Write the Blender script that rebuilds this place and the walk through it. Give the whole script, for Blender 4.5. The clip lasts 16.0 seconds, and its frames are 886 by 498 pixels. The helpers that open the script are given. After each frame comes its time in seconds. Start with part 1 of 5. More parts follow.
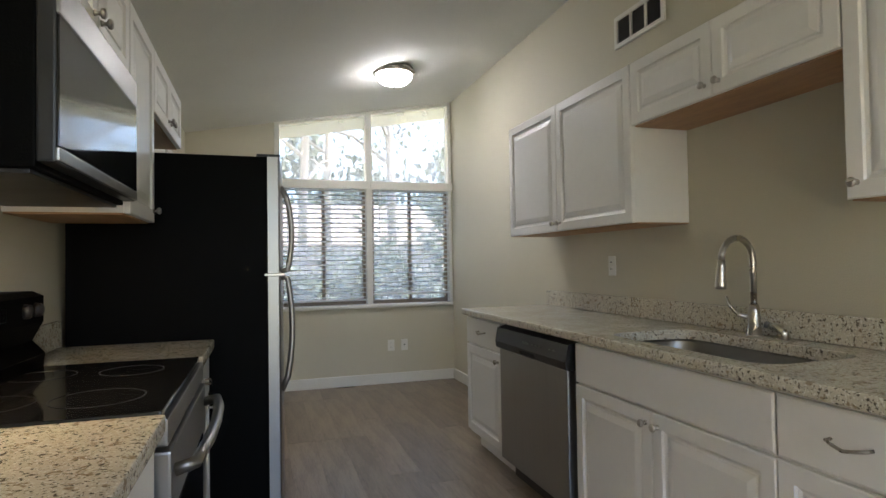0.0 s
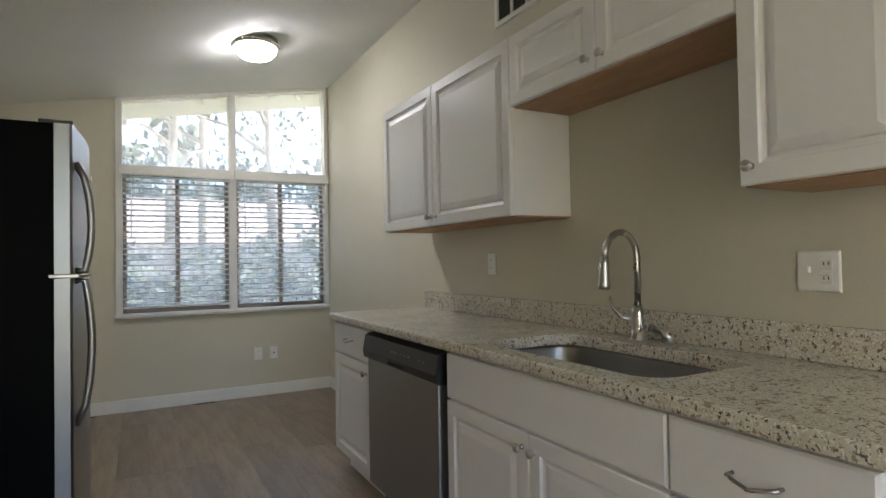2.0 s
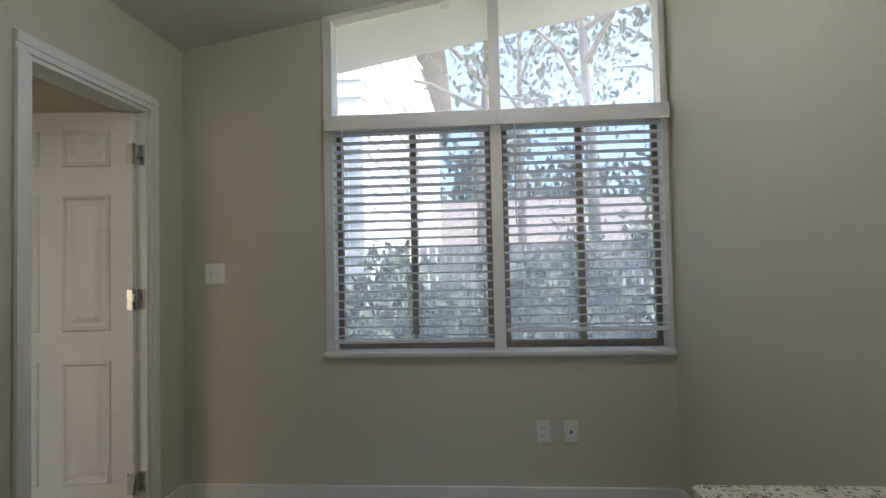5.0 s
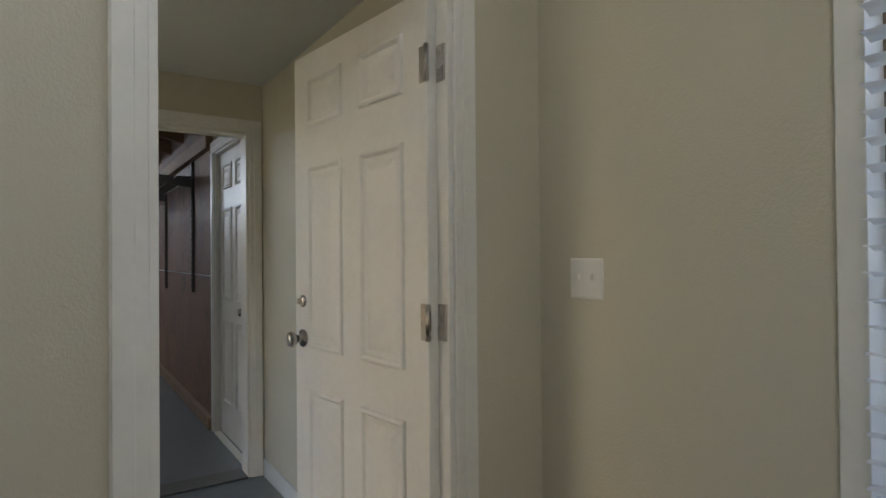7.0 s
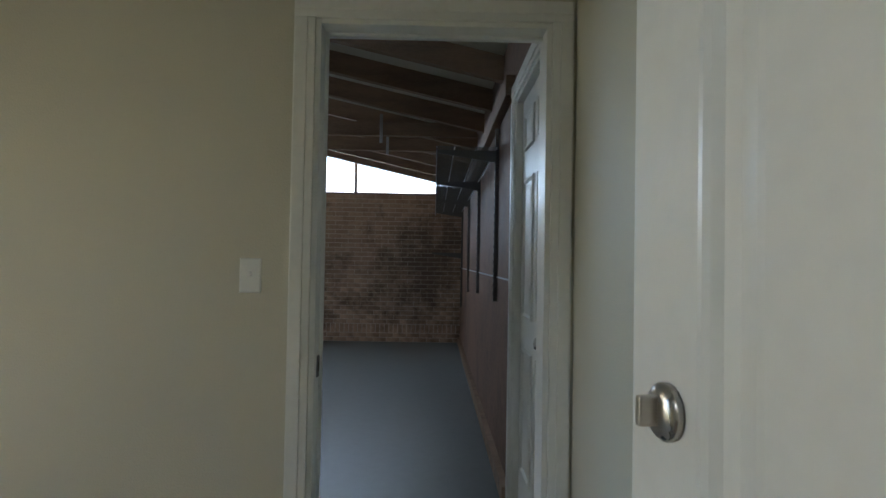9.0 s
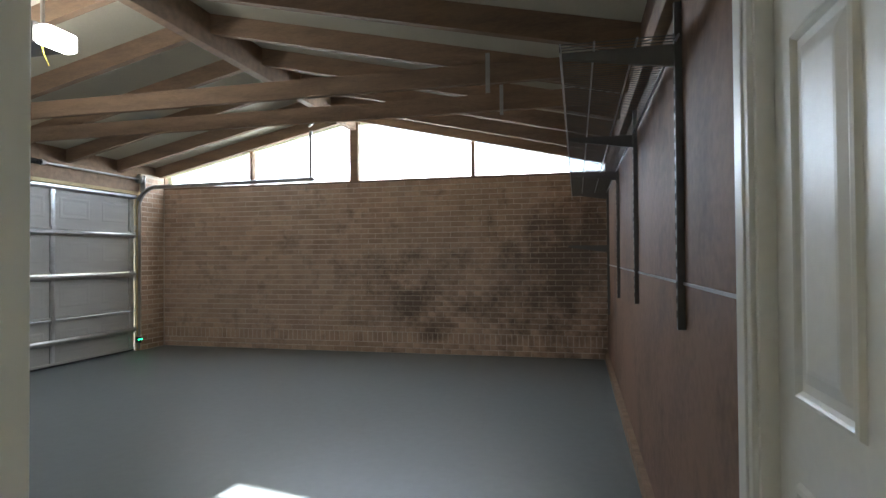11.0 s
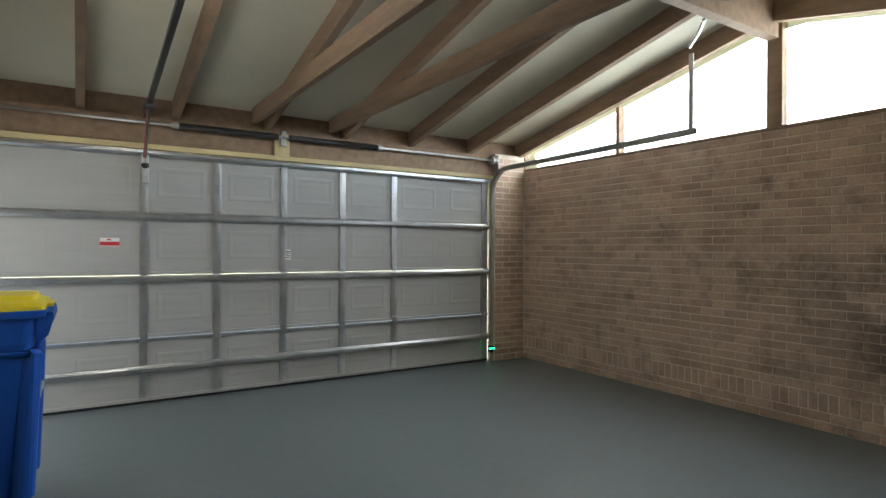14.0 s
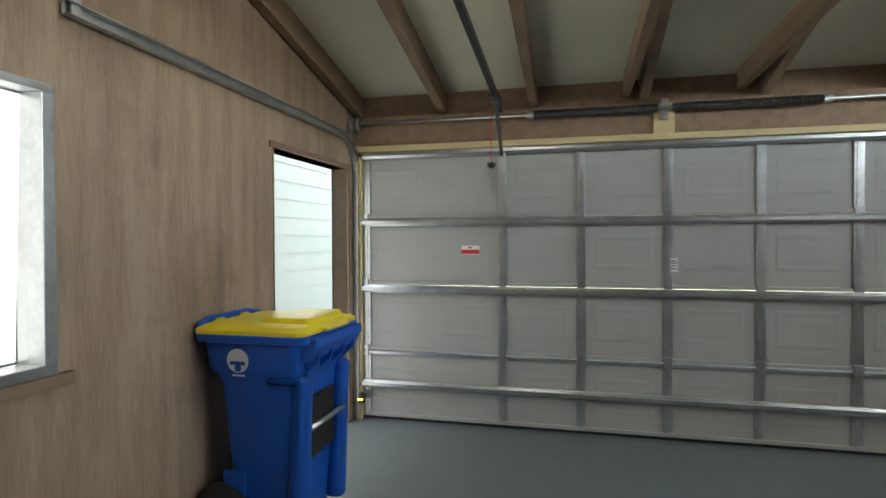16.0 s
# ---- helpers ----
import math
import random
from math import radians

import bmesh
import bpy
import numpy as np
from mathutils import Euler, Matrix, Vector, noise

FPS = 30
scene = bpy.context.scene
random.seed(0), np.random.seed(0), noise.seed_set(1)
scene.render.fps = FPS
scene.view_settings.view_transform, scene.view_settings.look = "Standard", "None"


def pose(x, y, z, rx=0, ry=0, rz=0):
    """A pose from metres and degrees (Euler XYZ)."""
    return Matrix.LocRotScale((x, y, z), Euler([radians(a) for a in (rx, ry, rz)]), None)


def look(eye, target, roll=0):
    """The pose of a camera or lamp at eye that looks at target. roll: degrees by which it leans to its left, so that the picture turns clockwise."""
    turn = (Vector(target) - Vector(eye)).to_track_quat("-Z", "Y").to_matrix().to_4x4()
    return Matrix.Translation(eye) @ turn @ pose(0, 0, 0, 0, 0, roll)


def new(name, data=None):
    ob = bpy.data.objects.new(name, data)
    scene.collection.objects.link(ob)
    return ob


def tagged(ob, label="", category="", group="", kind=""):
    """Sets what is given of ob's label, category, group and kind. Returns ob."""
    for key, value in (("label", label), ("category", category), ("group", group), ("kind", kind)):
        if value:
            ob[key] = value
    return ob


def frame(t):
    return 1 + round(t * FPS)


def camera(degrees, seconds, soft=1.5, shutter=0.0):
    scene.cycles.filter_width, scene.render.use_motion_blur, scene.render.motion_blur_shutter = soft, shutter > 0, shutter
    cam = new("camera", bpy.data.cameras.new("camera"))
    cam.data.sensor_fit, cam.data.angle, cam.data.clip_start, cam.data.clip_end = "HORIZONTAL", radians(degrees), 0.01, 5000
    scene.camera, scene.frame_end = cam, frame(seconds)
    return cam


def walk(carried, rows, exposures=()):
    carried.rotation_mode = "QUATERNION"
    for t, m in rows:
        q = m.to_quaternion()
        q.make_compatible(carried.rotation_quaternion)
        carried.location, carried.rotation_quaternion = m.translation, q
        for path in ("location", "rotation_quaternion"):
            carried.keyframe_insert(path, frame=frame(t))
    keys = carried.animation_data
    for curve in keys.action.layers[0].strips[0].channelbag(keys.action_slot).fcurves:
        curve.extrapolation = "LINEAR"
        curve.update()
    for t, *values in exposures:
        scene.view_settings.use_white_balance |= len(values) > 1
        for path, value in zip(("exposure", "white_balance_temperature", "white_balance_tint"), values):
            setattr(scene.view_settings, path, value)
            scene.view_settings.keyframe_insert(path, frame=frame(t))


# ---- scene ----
cam = camera(75.8, 16.0)
# seconds, stops, kelvin and tint
EXPOSURE = [(0.0, 2.9, 6100, 14), (3.0, 2.75, 6000, 14), (5.5, 2.2, 5850, 14), (6.5, 2.25, 5800, 13), (7.4, 2.85, 6100, 12), (8.1, 2.6, 5700, 7), (9.2, 2.6, 5350, 6), (11.3, 3.45, 6100, 9), (13.5, 3.45, 6150, 6), (16.0, 3.25, 6300, 3)]
PATH = [
    (0, (0.061, 0.435, 1.224), (0.667, 2.341, 1.272), -0.9),
    (0.5, (0.029, 0.432, 1.205), (0.863, 2.25, 1.25), -1.0),
    (1, (0.076, 0.47, 1.201), (1.022, 2.231, 1.244), -1.0),
    (1.5, (0.2, 0.564, 1.209), (1.173, 2.311, 1.249), -1.1),
    (2, (0.33, 0.742, 1.213), (1.279, 2.502, 1.254), -1.0),
    (2.5, (0.417, 1.044, 1.213), (1.234, 2.869, 1.249), -0.9),
    (3, (0.523, 1.43, 1.25), (1.217, 3.306, 1.281), -1.0),
    (3.2, (0.578, 1.599, 1.243), (1.229, 3.49, 1.275), -0.9),
    (5.3, (1.083, 3.476, 1.241), (0.7, 5.437, 1.311), -1.1),
    (5.5, (1.095, 3.67, 1.25), (0.549, 5.593, 1.309), -0.9),
    (6, (1.142, 4.143, 1.309), (0.172, 5.891, 1.345), 0.5),
    (6.5, (1.013, 4.717, 1.321), (-0.396, 6.136, 1.347), -0.4),
    (7, (0.645, 4.982, 1.305), (-1.013, 6.101, 1.325), -0.5),
    (7.5, (0.222, 5.247, 1.284), (-1.604, 6.061, 1.328), 1.1),
    (8, (-0.197, 5.477, 1.292), (-2.135, 5.968, 1.334), 0.7),
    (8.5, (-0.594, 5.543, 1.268), (-2.586, 5.72, 1.305), 0.9),
    (9, (-0.936, 5.543, 1.251), (-2.935, 5.572, 1.295), 1.0),
    (11.3, (-2.817, 5.597, 1.25), (-4.731, 5.018, 1.281), -0.5),
    (11.5, (-3.0, 5.596, 1.249), (-4.883, 4.924, 1.281), -0.5),
    (12, (-3.484, 5.547, 1.242), (-5.25, 4.609, 1.273), -0.3),
    (12.5, (-3.939, 5.52, 1.247), (-5.571, 4.365, 1.275), -0.1),
    (13, (-4.338, 5.48, 1.272), (-5.812, 4.129, 1.293), -0.2),
    (13.5, (-4.773, 5.293, 1.301), (-6.043, 3.748, 1.306), 0.3),
    (14, (-5.137, 5.044, 1.324), (-6.215, 3.359, 1.323), 0.3),
    (14.5, (-5.466, 4.768, 1.335), (-6.282, 2.942, 1.336), 0.0),
    (15, (-5.72, 4.471, 1.39), (-6.132, 2.514, 1.363), 0.2),
    (15.5, (-5.988, 4.194, 1.418), (-5.967, 2.194, 1.388), 0.1),
    (16, (-6.19, 3.961, 1.449), (-5.716, 2.018, 1.415), -0.2),
]
walk(cam, [(t, look(eye, target, roll)) for t, eye, target, roll in PATH], EXPOSURE)

# ---- world and light ----
world = bpy.data.worlds.new("sky")
scene.world = world
world.use_nodes = True
wn = world.node_tree
sky = wn.nodes.new("ShaderNodeTexSky")
sky.sky_type, sky.sun_disc = "NISHITA", False
sky.sun_elevation, sky.sun_rotation = radians(50), radians(98)
sky.air_density, sky.dust_density = 1.0, 2.5
wn.links.new(sky.outputs[0], wn.nodes["Background"].inputs[0])
wn.nodes["Background"].inputs[1].default_value = 0.15
sun = new("sun", bpy.data.lights.new("sun", "SUN"))
sun.data.energy, sun.data.angle, sun.data.color = 3.5, radians(0.6), (1.0, 0.95, 0.86)
sun.matrix_world = look((0, 0, 30), (-15.0, 2.2, 12.0))

# light from behind: an added lamp in an unseen south opening
room = new("rear_fill", bpy.data.lights.new("rear_fill", "AREA"))
room.data.shape, room.data.size, room.data.size_y = "RECTANGLE", 2.2, 1.9
room.data.energy, room.data.color = 0.4, (1.0, 0.97, 0.92)
room.matrix_world = look((0.65, -1.62, 1.3), (0.65, 3.0, 1.3))

# daylight standing in the garage openings, and an added fill lamp in the hall
for name, eye, aim, sx, sy, watts, tone in (
    ("hall_fill", (-1.8, 3.5, 1.15), (-1.8, 6.0, 1.15), 1.2, 1.8, 0.08, (1.0, 0.97, 0.9)),
    ("clerestory_daylight", (-9.9, 2.8, 2.68), (-5.0, 2.8, 1.2), 6.3, 0.8, 14.0, (0.93, 0.97, 1.0)),
    ("doorway_daylight", (-4.29, 0.31, 1.0), (-9.0, 0.31, 1.0), 1.0, 1.98, 1.1, (1.0, 0.98, 0.93)),
    ("side_window_daylight", (-4.31, 2.79, 1.49), (-9.0, 2.79, 1.3), 0.76, 0.92, 0.5, (1.0, 0.98, 0.93)),
):
    daylight = new(name, bpy.data.lights.new(name, "AREA"))
    daylight.data.shape, daylight.data.size, daylight.data.size_y = "RECTANGLE", sx, sy
    daylight.data.energy, daylight.data.color = watts, tone
    daylight.matrix_world = look(eye, aim)

# ---- materials ----


def mat(name, col, rough=0.6, metal=0.0, var=0.12, size=4.0, stretch=(1, 1, 1), bump=0.05, fine=60.0, col2=None, spec=0.5, coat=0.0, rand=0.0):
    """A surface with stains at a large scale, grain at a fine one, and relief."""
    m = bpy.data.materials.new(name)
    m.use_nodes = True
    n, l = m.node_tree.nodes, m.node_tree.links
    b = n["Principled BSDF"]
    tc = n.new("ShaderNodeTexCoord")
    mp = n.new("ShaderNodeMapping")
    mp.inputs["Scale"].default_value = stretch
    l.new(tc.outputs["Object"], mp.inputs[0])
    big, small = n.new("ShaderNodeTexNoise"), n.new("ShaderNodeTexNoise")
    big.inputs["Scale"].default_value, small.inputs["Scale"].default_value = size, fine
    big.inputs["Detail"].default_value = 4
    for q in (big, small):
        l.new(mp.outputs[0], q.inputs["Vector"])
    mix = n.new("ShaderNodeMix")
    mix.data_type = "RGBA"
    dark = col2 or tuple(c * (1 - 2.2 * var) for c in col)
    mix.inputs[6].default_value, mix.inputs[7].default_value = (*dark, 1), (*col, 1)
    ramp = n.new("ShaderNodeValToRGB")
    ramp.color_ramp.elements[0].position, ramp.color_ramp.elements[1].position = 0.32, 0.62
    add = n.new("ShaderNodeMath")
    add.operation = "MULTIPLY_ADD"
    add.inputs[1].default_value = 0.35
    l.new(small.outputs[0], add.inputs[0])
    sub = n.new("ShaderNodeMath")
    sub.operation = "MULTIPLY"
    sub.inputs[1].default_value = 0.7
    l.new(big.outputs[0], sub.inputs[0])
    l.new(sub.outputs[0], add.inputs[2])
    l.new(add.outputs[0], ramp.inputs[0])
    l.new(ramp.outputs[0], mix.inputs[0])
    out = mix.outputs[2]
    if rand:
        oi = n.new("ShaderNodeObjectInfo")
        gi = n.new("ShaderNodeNewGeometry")
        s = n.new("ShaderNodeMath")
        l.new(oi.outputs["Random"], s.inputs[0])
        l.new(gi.outputs["Random Per Island"], s.inputs[1])
        fr = n.new("ShaderNodeMath")
        fr.operation = "FRACT"
        l.new(s.outputs[0], fr.inputs[0])
        rg = n.new("ShaderNodeMapRange")
        rg.inputs[3].default_value, rg.inputs[4].default_value = 1 - rand, 1 + rand
        l.new(fr.outputs[0], rg.inputs[0])
        hs = n.new("ShaderNodeHueSaturation")
        l.new(rg.outputs[0], hs.inputs["Value"])
        l.new(out, hs.inputs["Color"])
        out = hs.outputs[0]
    l.new(out, b.inputs["Base Color"])
    b.inputs["Roughness"].default_value, b.inputs["Metallic"].default_value = rough, metal
    b.inputs["Specular IOR Level"].default_value = spec
    b.inputs["Coat Weight"].default_value = coat
    rr = n.new("ShaderNodeMapRange")
    rr.inputs[3].default_value, rr.inputs[4].default_value = max(rough - 0.08, 0.02), min(rough + 0.08, 1)
    l.new(big.outputs[0], rr.inputs[0])
    l.new(rr.outputs[0], b.inputs["Roughness"])
    if bump:
        bp = n.new("ShaderNodeBump")
        bp.inputs["Strength"].default_value, bp.inputs["Distance"].default_value = min(bump * 4, 1), 0.004
        l.new(small.outputs[0], bp.inputs["Height"])
        l.new(bp.outputs[0], b.inputs["Normal"])
    return m


def granite():
    m = mat("granite", (0.68, 0.64, 0.53), 0.18, var=0.10, size=9, fine=45, bump=0.0, col2=(0.55, 0.50, 0.39))
    n, l = m.node_tree.nodes, m.node_tree.links
    b = n["Principled BSDF"]
    src = b.inputs["Base Color"].links[0].from_socket
    tc = n.new("ShaderNodeTexCoord")
    for scale, edge, colour in ((78, 0.352, (0.14, 0.12, 0.09)), (40, 0.345, (0.36, 0.29, 0.20)), (150, 0.38, (0.80, 0.78, 0.70)), (190, 0.33, (0.10, 0.08, 0.07))):
        t = n.new("ShaderNodeTexNoise")
        t.inputs["Scale"].default_value, t.inputs["Detail"].default_value = scale, 2
        r = n.new("ShaderNodeValToRGB")
        r.color_ramp.elements[0].position, r.color_ramp.elements[1].position = edge, edge + 0.05
        r.color_ramp.elements[0].color, r.color_ramp.elements[1].color = (1, 1, 1, 1), (0, 0, 0, 1)
        mx = n.new("ShaderNodeMix")
        mx.data_type = "RGBA"
        mx.inputs[7].default_value = (*colour, 1)
        l.new(tc.outputs["Object"], t.inputs["Vector"])
        l.new(t.outputs[0], r.inputs[0])
        l.new(r.outputs[0], mx.inputs[0])
        l.new(src, mx.inputs[6])
        src = mx.outputs[2]
    l.new(src, b.inputs["Base Color"])
    return m


def glow(name, col, strength):
    m = bpy.data.materials.new(name)
    m.use_nodes = True
    b = m.node_tree.nodes["Principled BSDF"]
    b.inputs["Base Color"].default_value = (*col, 1)
    b.inputs["Emission Color"].default_value = (*col, 1)
    b.inputs["Emission Strength"].default_value = strength
    return m


def translucent_mix(m, amount):
    """Mixes in translucency: glare haze on the panes, light through the blind slats."""
    n, l = m.node_tree.nodes, m.node_tree.links
    mx, tr, t = n.new("ShaderNodeMixShader"), n.new("ShaderNodeBsdfTranslucent"), n.new("ShaderNodeTexNoise")
    t.inputs["Scale"].default_value = 3.0
    r = n.new("ShaderNodeMapRange")
    r.inputs[3].default_value, r.inputs[4].default_value = amount * 0.7, amount * 1.3
    l.new(t.outputs[0], r.inputs[0])
    l.new(r.outputs[0], mx.inputs[0])
    tr.inputs[0].default_value = (0.9, 0.92, 0.95, 1)
    l.new(n["Principled BSDF"].outputs[0], mx.inputs[1])
    l.new(tr.outputs[0], mx.inputs[2])
    l.new(mx.outputs[0], n["Material Output"].inputs["Surface"])


def clear(name, rough=0.0):
    m = bpy.data.materials.new(name)
    m.use_nodes = True
    b = m.node_tree.nodes["Principled BSDF"]
    b.inputs["Transmission Weight"].default_value, b.inputs["Roughness"].default_value = 1.0, rough
    b.inputs["IOR"].default_value = 1.02
    return m


WALL = mat("cream_wall_paint", (0.61, 0.575, 0.455), 0.62, var=0.02, size=1.5, fine=170, bump=0.07)
CEIL = mat("ceiling_paint", (0.70, 0.70, 0.66), 0.8, var=0.03, size=2, fine=90, bump=0.15)
TRIM = mat("white_trim_paint", (0.80, 0.79, 0.74), 0.38, var=0.03, size=5, fine=40, bump=0.015)
CAB = mat("white_cabinet_foil", (0.82, 0.81, 0.79), 0.36, var=0.015, size=3, fine=30, bump=0.008)
RAW = mat("raw_maple_ply", (0.50, 0.30, 0.16), 0.6, var=0.15, size=3, stretch=(6, 1, 6), fine=30, bump=0.03)
GRAN = granite()
STEEL = mat("brushed_steel", (0.36, 0.35, 0.335), 0.33, 1.0, var=0.05, size=2, stretch=(40, 1, 1), fine=40, bump=0.02)
STEELV = mat("stainless_front", (0.34, 0.335, 0.325), 0.33, 1.0, var=0.04, size=1.2, stretch=(1, 60, 1), fine=20, bump=0.015)
SINKM = mat("satin_sink_steel", (0.27, 0.26, 0.245), 0.34, 1.0, var=0.05, size=2, stretch=(20, 1, 1), fine=40, bump=0.02)
NICKEL = mat("brushed_nickel", (0.52, 0.49, 0.45), 0.28, 1.0, var=0.04, size=10, fine=80, bump=0.01)
BLACK = mat("black_enamel", (0.003, 0.003, 0.003), 0.5, var=0.1, size=3, fine=200, bump=0.05, spec=0.05)
BGLASS = mat("black_glass", (0.012, 0.012, 0.013), 0.05, var=0.1, size=6, fine=30, bump=0.0)
PLASTIC = mat("black_plastic", (0.02, 0.02, 0.022), 0.35, var=0.1, size=6, fine=90, bump=0.02)
WPLAST = mat("white_plastic", (0.80, 0.79, 0.74), 0.35, var=0.02, size=8, fine=40, bump=0.0)
# near-black: shade inside slots and recesses as colour; also label print
DARK = mat("recess_shade_and_print", (0.015, 0.014, 0.013), 0.8, var=0.1, bump=0.0)
PLANK = mat("grey_oak_vinyl", (0.28, 0.222, 0.165), 0.36, var=0.2, size=2.2, stretch=(9, 1, 1), fine=16, bump=0.03, col2=(0.135, 0.10, 0.075), rand=0.16)
GLASS = clear("window_glass")
# glare over the view outside, put into the pane as a pale veil
DGLASS = clear("hazed_window_glass")
translucent_mix(DGLASS, 0.22)
# lower panes: screen tint, deepened to dim the bright outside, plus glare haze
SCREEN = clear("screened_dimmed_glass")
SCREEN.node_tree.nodes["Principled BSDF"].inputs["Base Color"].default_value = (0.48, 0.52, 0.58, 1)
translucent_mix(SCREEN, 0.14)
BLIND = mat("white_blind_slat", (0.84, 0.84, 0.83), 0.45, var=0.02, size=6, fine=50, bump=0.01)
SASH = mat("bronze_sash_paint", (0.27, 0.215, 0.16), 0.45, 0.1, var=0.08, size=6, fine=40, bump=0.02)
translucent_mix(BLIND, 0.42)
ALU = mat("bronze_window_frame", (0.16, 0.155, 0.15), 0.4, 0.6, var=0.08, size=6, fine=40, bump=0.02)
GFLOOR = mat("grey_floor_paint", (0.15, 0.172, 0.18), 0.34, var=0.08, size=0.9, fine=14, bump=0.03)
BRICK = mat("old_brown_brick", (0.57, 0.41, 0.30), 0.88, var=0.2, size=3.0, fine=55, bump=0.16, col2=(0.34, 0.235, 0.17), rand=0.14)
MORTAR = mat("mortar", (0.74, 0.64, 0.52), 0.92, var=0.14, size=2, fine=70, bump=0.15)


def sooty(m, strength=0.75, size=0.9, low=0.50, high=0.68, spots=()):
    """Old soot and damp in large patches, denser round the spots (place, reach)."""
    n, l = m.node_tree.nodes, m.node_tree.links
    b = n["Principled BSDF"]
    src = b.inputs["Base Color"].links[0].from_socket
    g, t, r, mx = n.new("ShaderNodeNewGeometry"), n.new("ShaderNodeTexNoise"), n.new("ShaderNodeValToRGB"), n.new("ShaderNodeMix")
    t.inputs["Scale"].default_value, t.inputs["Detail"].default_value, t.inputs["Roughness"].default_value = size, 6, 0.68
    r.color_ramp.elements[0].position, r.color_ramp.elements[1].position = low, high
    l.new(g.outputs["Position"], t.inputs["Vector"])
    amount = t.outputs[0]
    for place, reach in spots:
        d, k, add = n.new("ShaderNodeVectorMath"), n.new("ShaderNodeMapRange"), n.new("ShaderNodeMath")
        d.operation = "DISTANCE"
        d.inputs[1].default_value = place
        k.inputs[2].default_value, k.inputs[3].default_value, k.inputs[4].default_value = reach, 0.18, 0.0
        l.new(g.outputs["Position"], d.inputs[0])
        l.new(d.outputs["Value"], k.inputs[0])
        l.new(amount, add.inputs[0])
        l.new(k.outputs[0], add.inputs[1])
        amount = add.outputs[0]
    l.new(amount, r.inputs[0])
    s = n.new("ShaderNodeMath")
    s.operation = "MULTIPLY"
    s.inputs[1].default_value = strength
    l.new(r.outputs[0], s.inputs[0])
    mx.data_type = "RGBA"
    mx.inputs[7].default_value = (0.045, 0.033, 0.028, 1)
    l.new(s.outputs[0], mx.inputs[0])
    l.new(src, mx.inputs[6])
    l.new(mx.outputs[2], b.inputs["Base Color"])


STAINS = (((-9.75, 5.1, 0.85), 1.5), ((-9.75, 3.4, 0.75), 1.1), ((-9.75, 5.7, 1.4), 1.0))
sooty(BRICK, 0.72, 3.0, 0.53, 0.74, STAINS)
sooty(MORTAR, 0.4, 3.0, 0.53, 0.78, STAINS)
TIMBER = mat("brown_rough_timber", (0.27, 0.18, 0.115), 0.8, var=0.18, size=2.5, stretch=(6, 1, 6), fine=24, bump=0.12, rand=0.10)
DECK = mat("roof_board", (0.58, 0.55, 0.44), 0.8, var=0.06, size=1.4, fine=60, bump=0.05)
PANEL = mat("weathered_plywood", (0.37, 0.27, 0.185), 0.75, var=0.2, size=1.6, stretch=(7, 7, 0.8), fine=14, bump=0.07, col2=(0.23, 0.155, 0.10))
HARDB = mat("brown_hardboard", (0.225, 0.135, 0.09), 0.68, var=0.18, size=1.3, fine=30, bump=0.05, col2=(0.12, 0.07, 0.047), spec=0.25)
sooty(HARDB, 0.6, 1.6)
sooty(PANEL, 0.45, 1.1)
GALV = mat("galvanised_steel", (0.56, 0.57, 0.57), 0.32, 0.9, var=0.12, size=9, fine=45, bump=0.03)
GDOOR = mat("garage_door_skin", (0.40, 0.39, 0.365), 0.5, var=0.04, size=2, stretch=(1, 1, 8), fine=40, bump=0.03)
PINE = mat("new_pine_board", (0.62, 0.50, 0.26), 0.7, var=0.1, size=3, stretch=(1, 6, 6), fine=30, bump=0.05)
BLUE = mat("blue_bin_plastic", (0.008, 0.085, 0.42), 0.42, var=0.08, size=4, fine=120, bump=0.04)
YELLOW = mat("yellow_lid_plastic", (0.78, 0.60, 0.015), 0.42, var=0.05, size=4, fine=120, bump=0.03)
RUBBER = mat("black_rubber", (0.018, 0.018, 0.018), 0.8, var=0.1, bump=0.05)
SIDING = mat("white_siding_paint", (0.78, 0.75, 0.66), 0.6, var=0.04, size=2, fine=50, bump=0.04)
ROOF = mat("roof_shingle", (0.32, 0.25, 0.19), 0.9, var=0.2, size=4, fine=40, bump=0.2)
CREAM = mat("cream_siding_paint", (0.56, 0.47, 0.34), 0.6, var=0.04, size=2, fine=50, bump=0.04)
GRASS = mat("leaf_litter_ground", (0.20, 0.19, 0.10), 0.95, var=0.25, size=1.2, fine=25, bump=0.3)
FENCE = mat("grey_fence_board", (0.33, 0.30, 0.28), 0.9, var=0.2, size=2, stretch=(6, 6, 0.8), fine=20, bump=0.1, rand=0.15)
BARK = mat("tree_bark", (0.27, 0.235, 0.2), 0.95, var=0.25, size=5, stretch=(3, 3, 0.6), fine=30, bump=0.3)
LEAF = mat("green_leaf", (0.12, 0.15, 0.085), 0.6, var=0.3, size=1.5, fine=20, bump=0.02, rand=0.4)
RED = mat("red_print", (0.55, 0.03, 0.03), 0.5, var=0.04, bump=0.0)
LAMPG = glow("lamp_bowl_glass", (1.0, 0.96, 0.9), 8.5)
GREENL = glow("green_indicator", (0.05, 1.0, 0.3), 0.6)
AMBERL = glow("amber_indicator", (1.0, 0.45, 0.05), 0.6)
OPENL = glow("opener_bulb_cover", (1.0, 0.95, 0.87), 3.5)

# ---- building tools ----
ORIGIN = {}


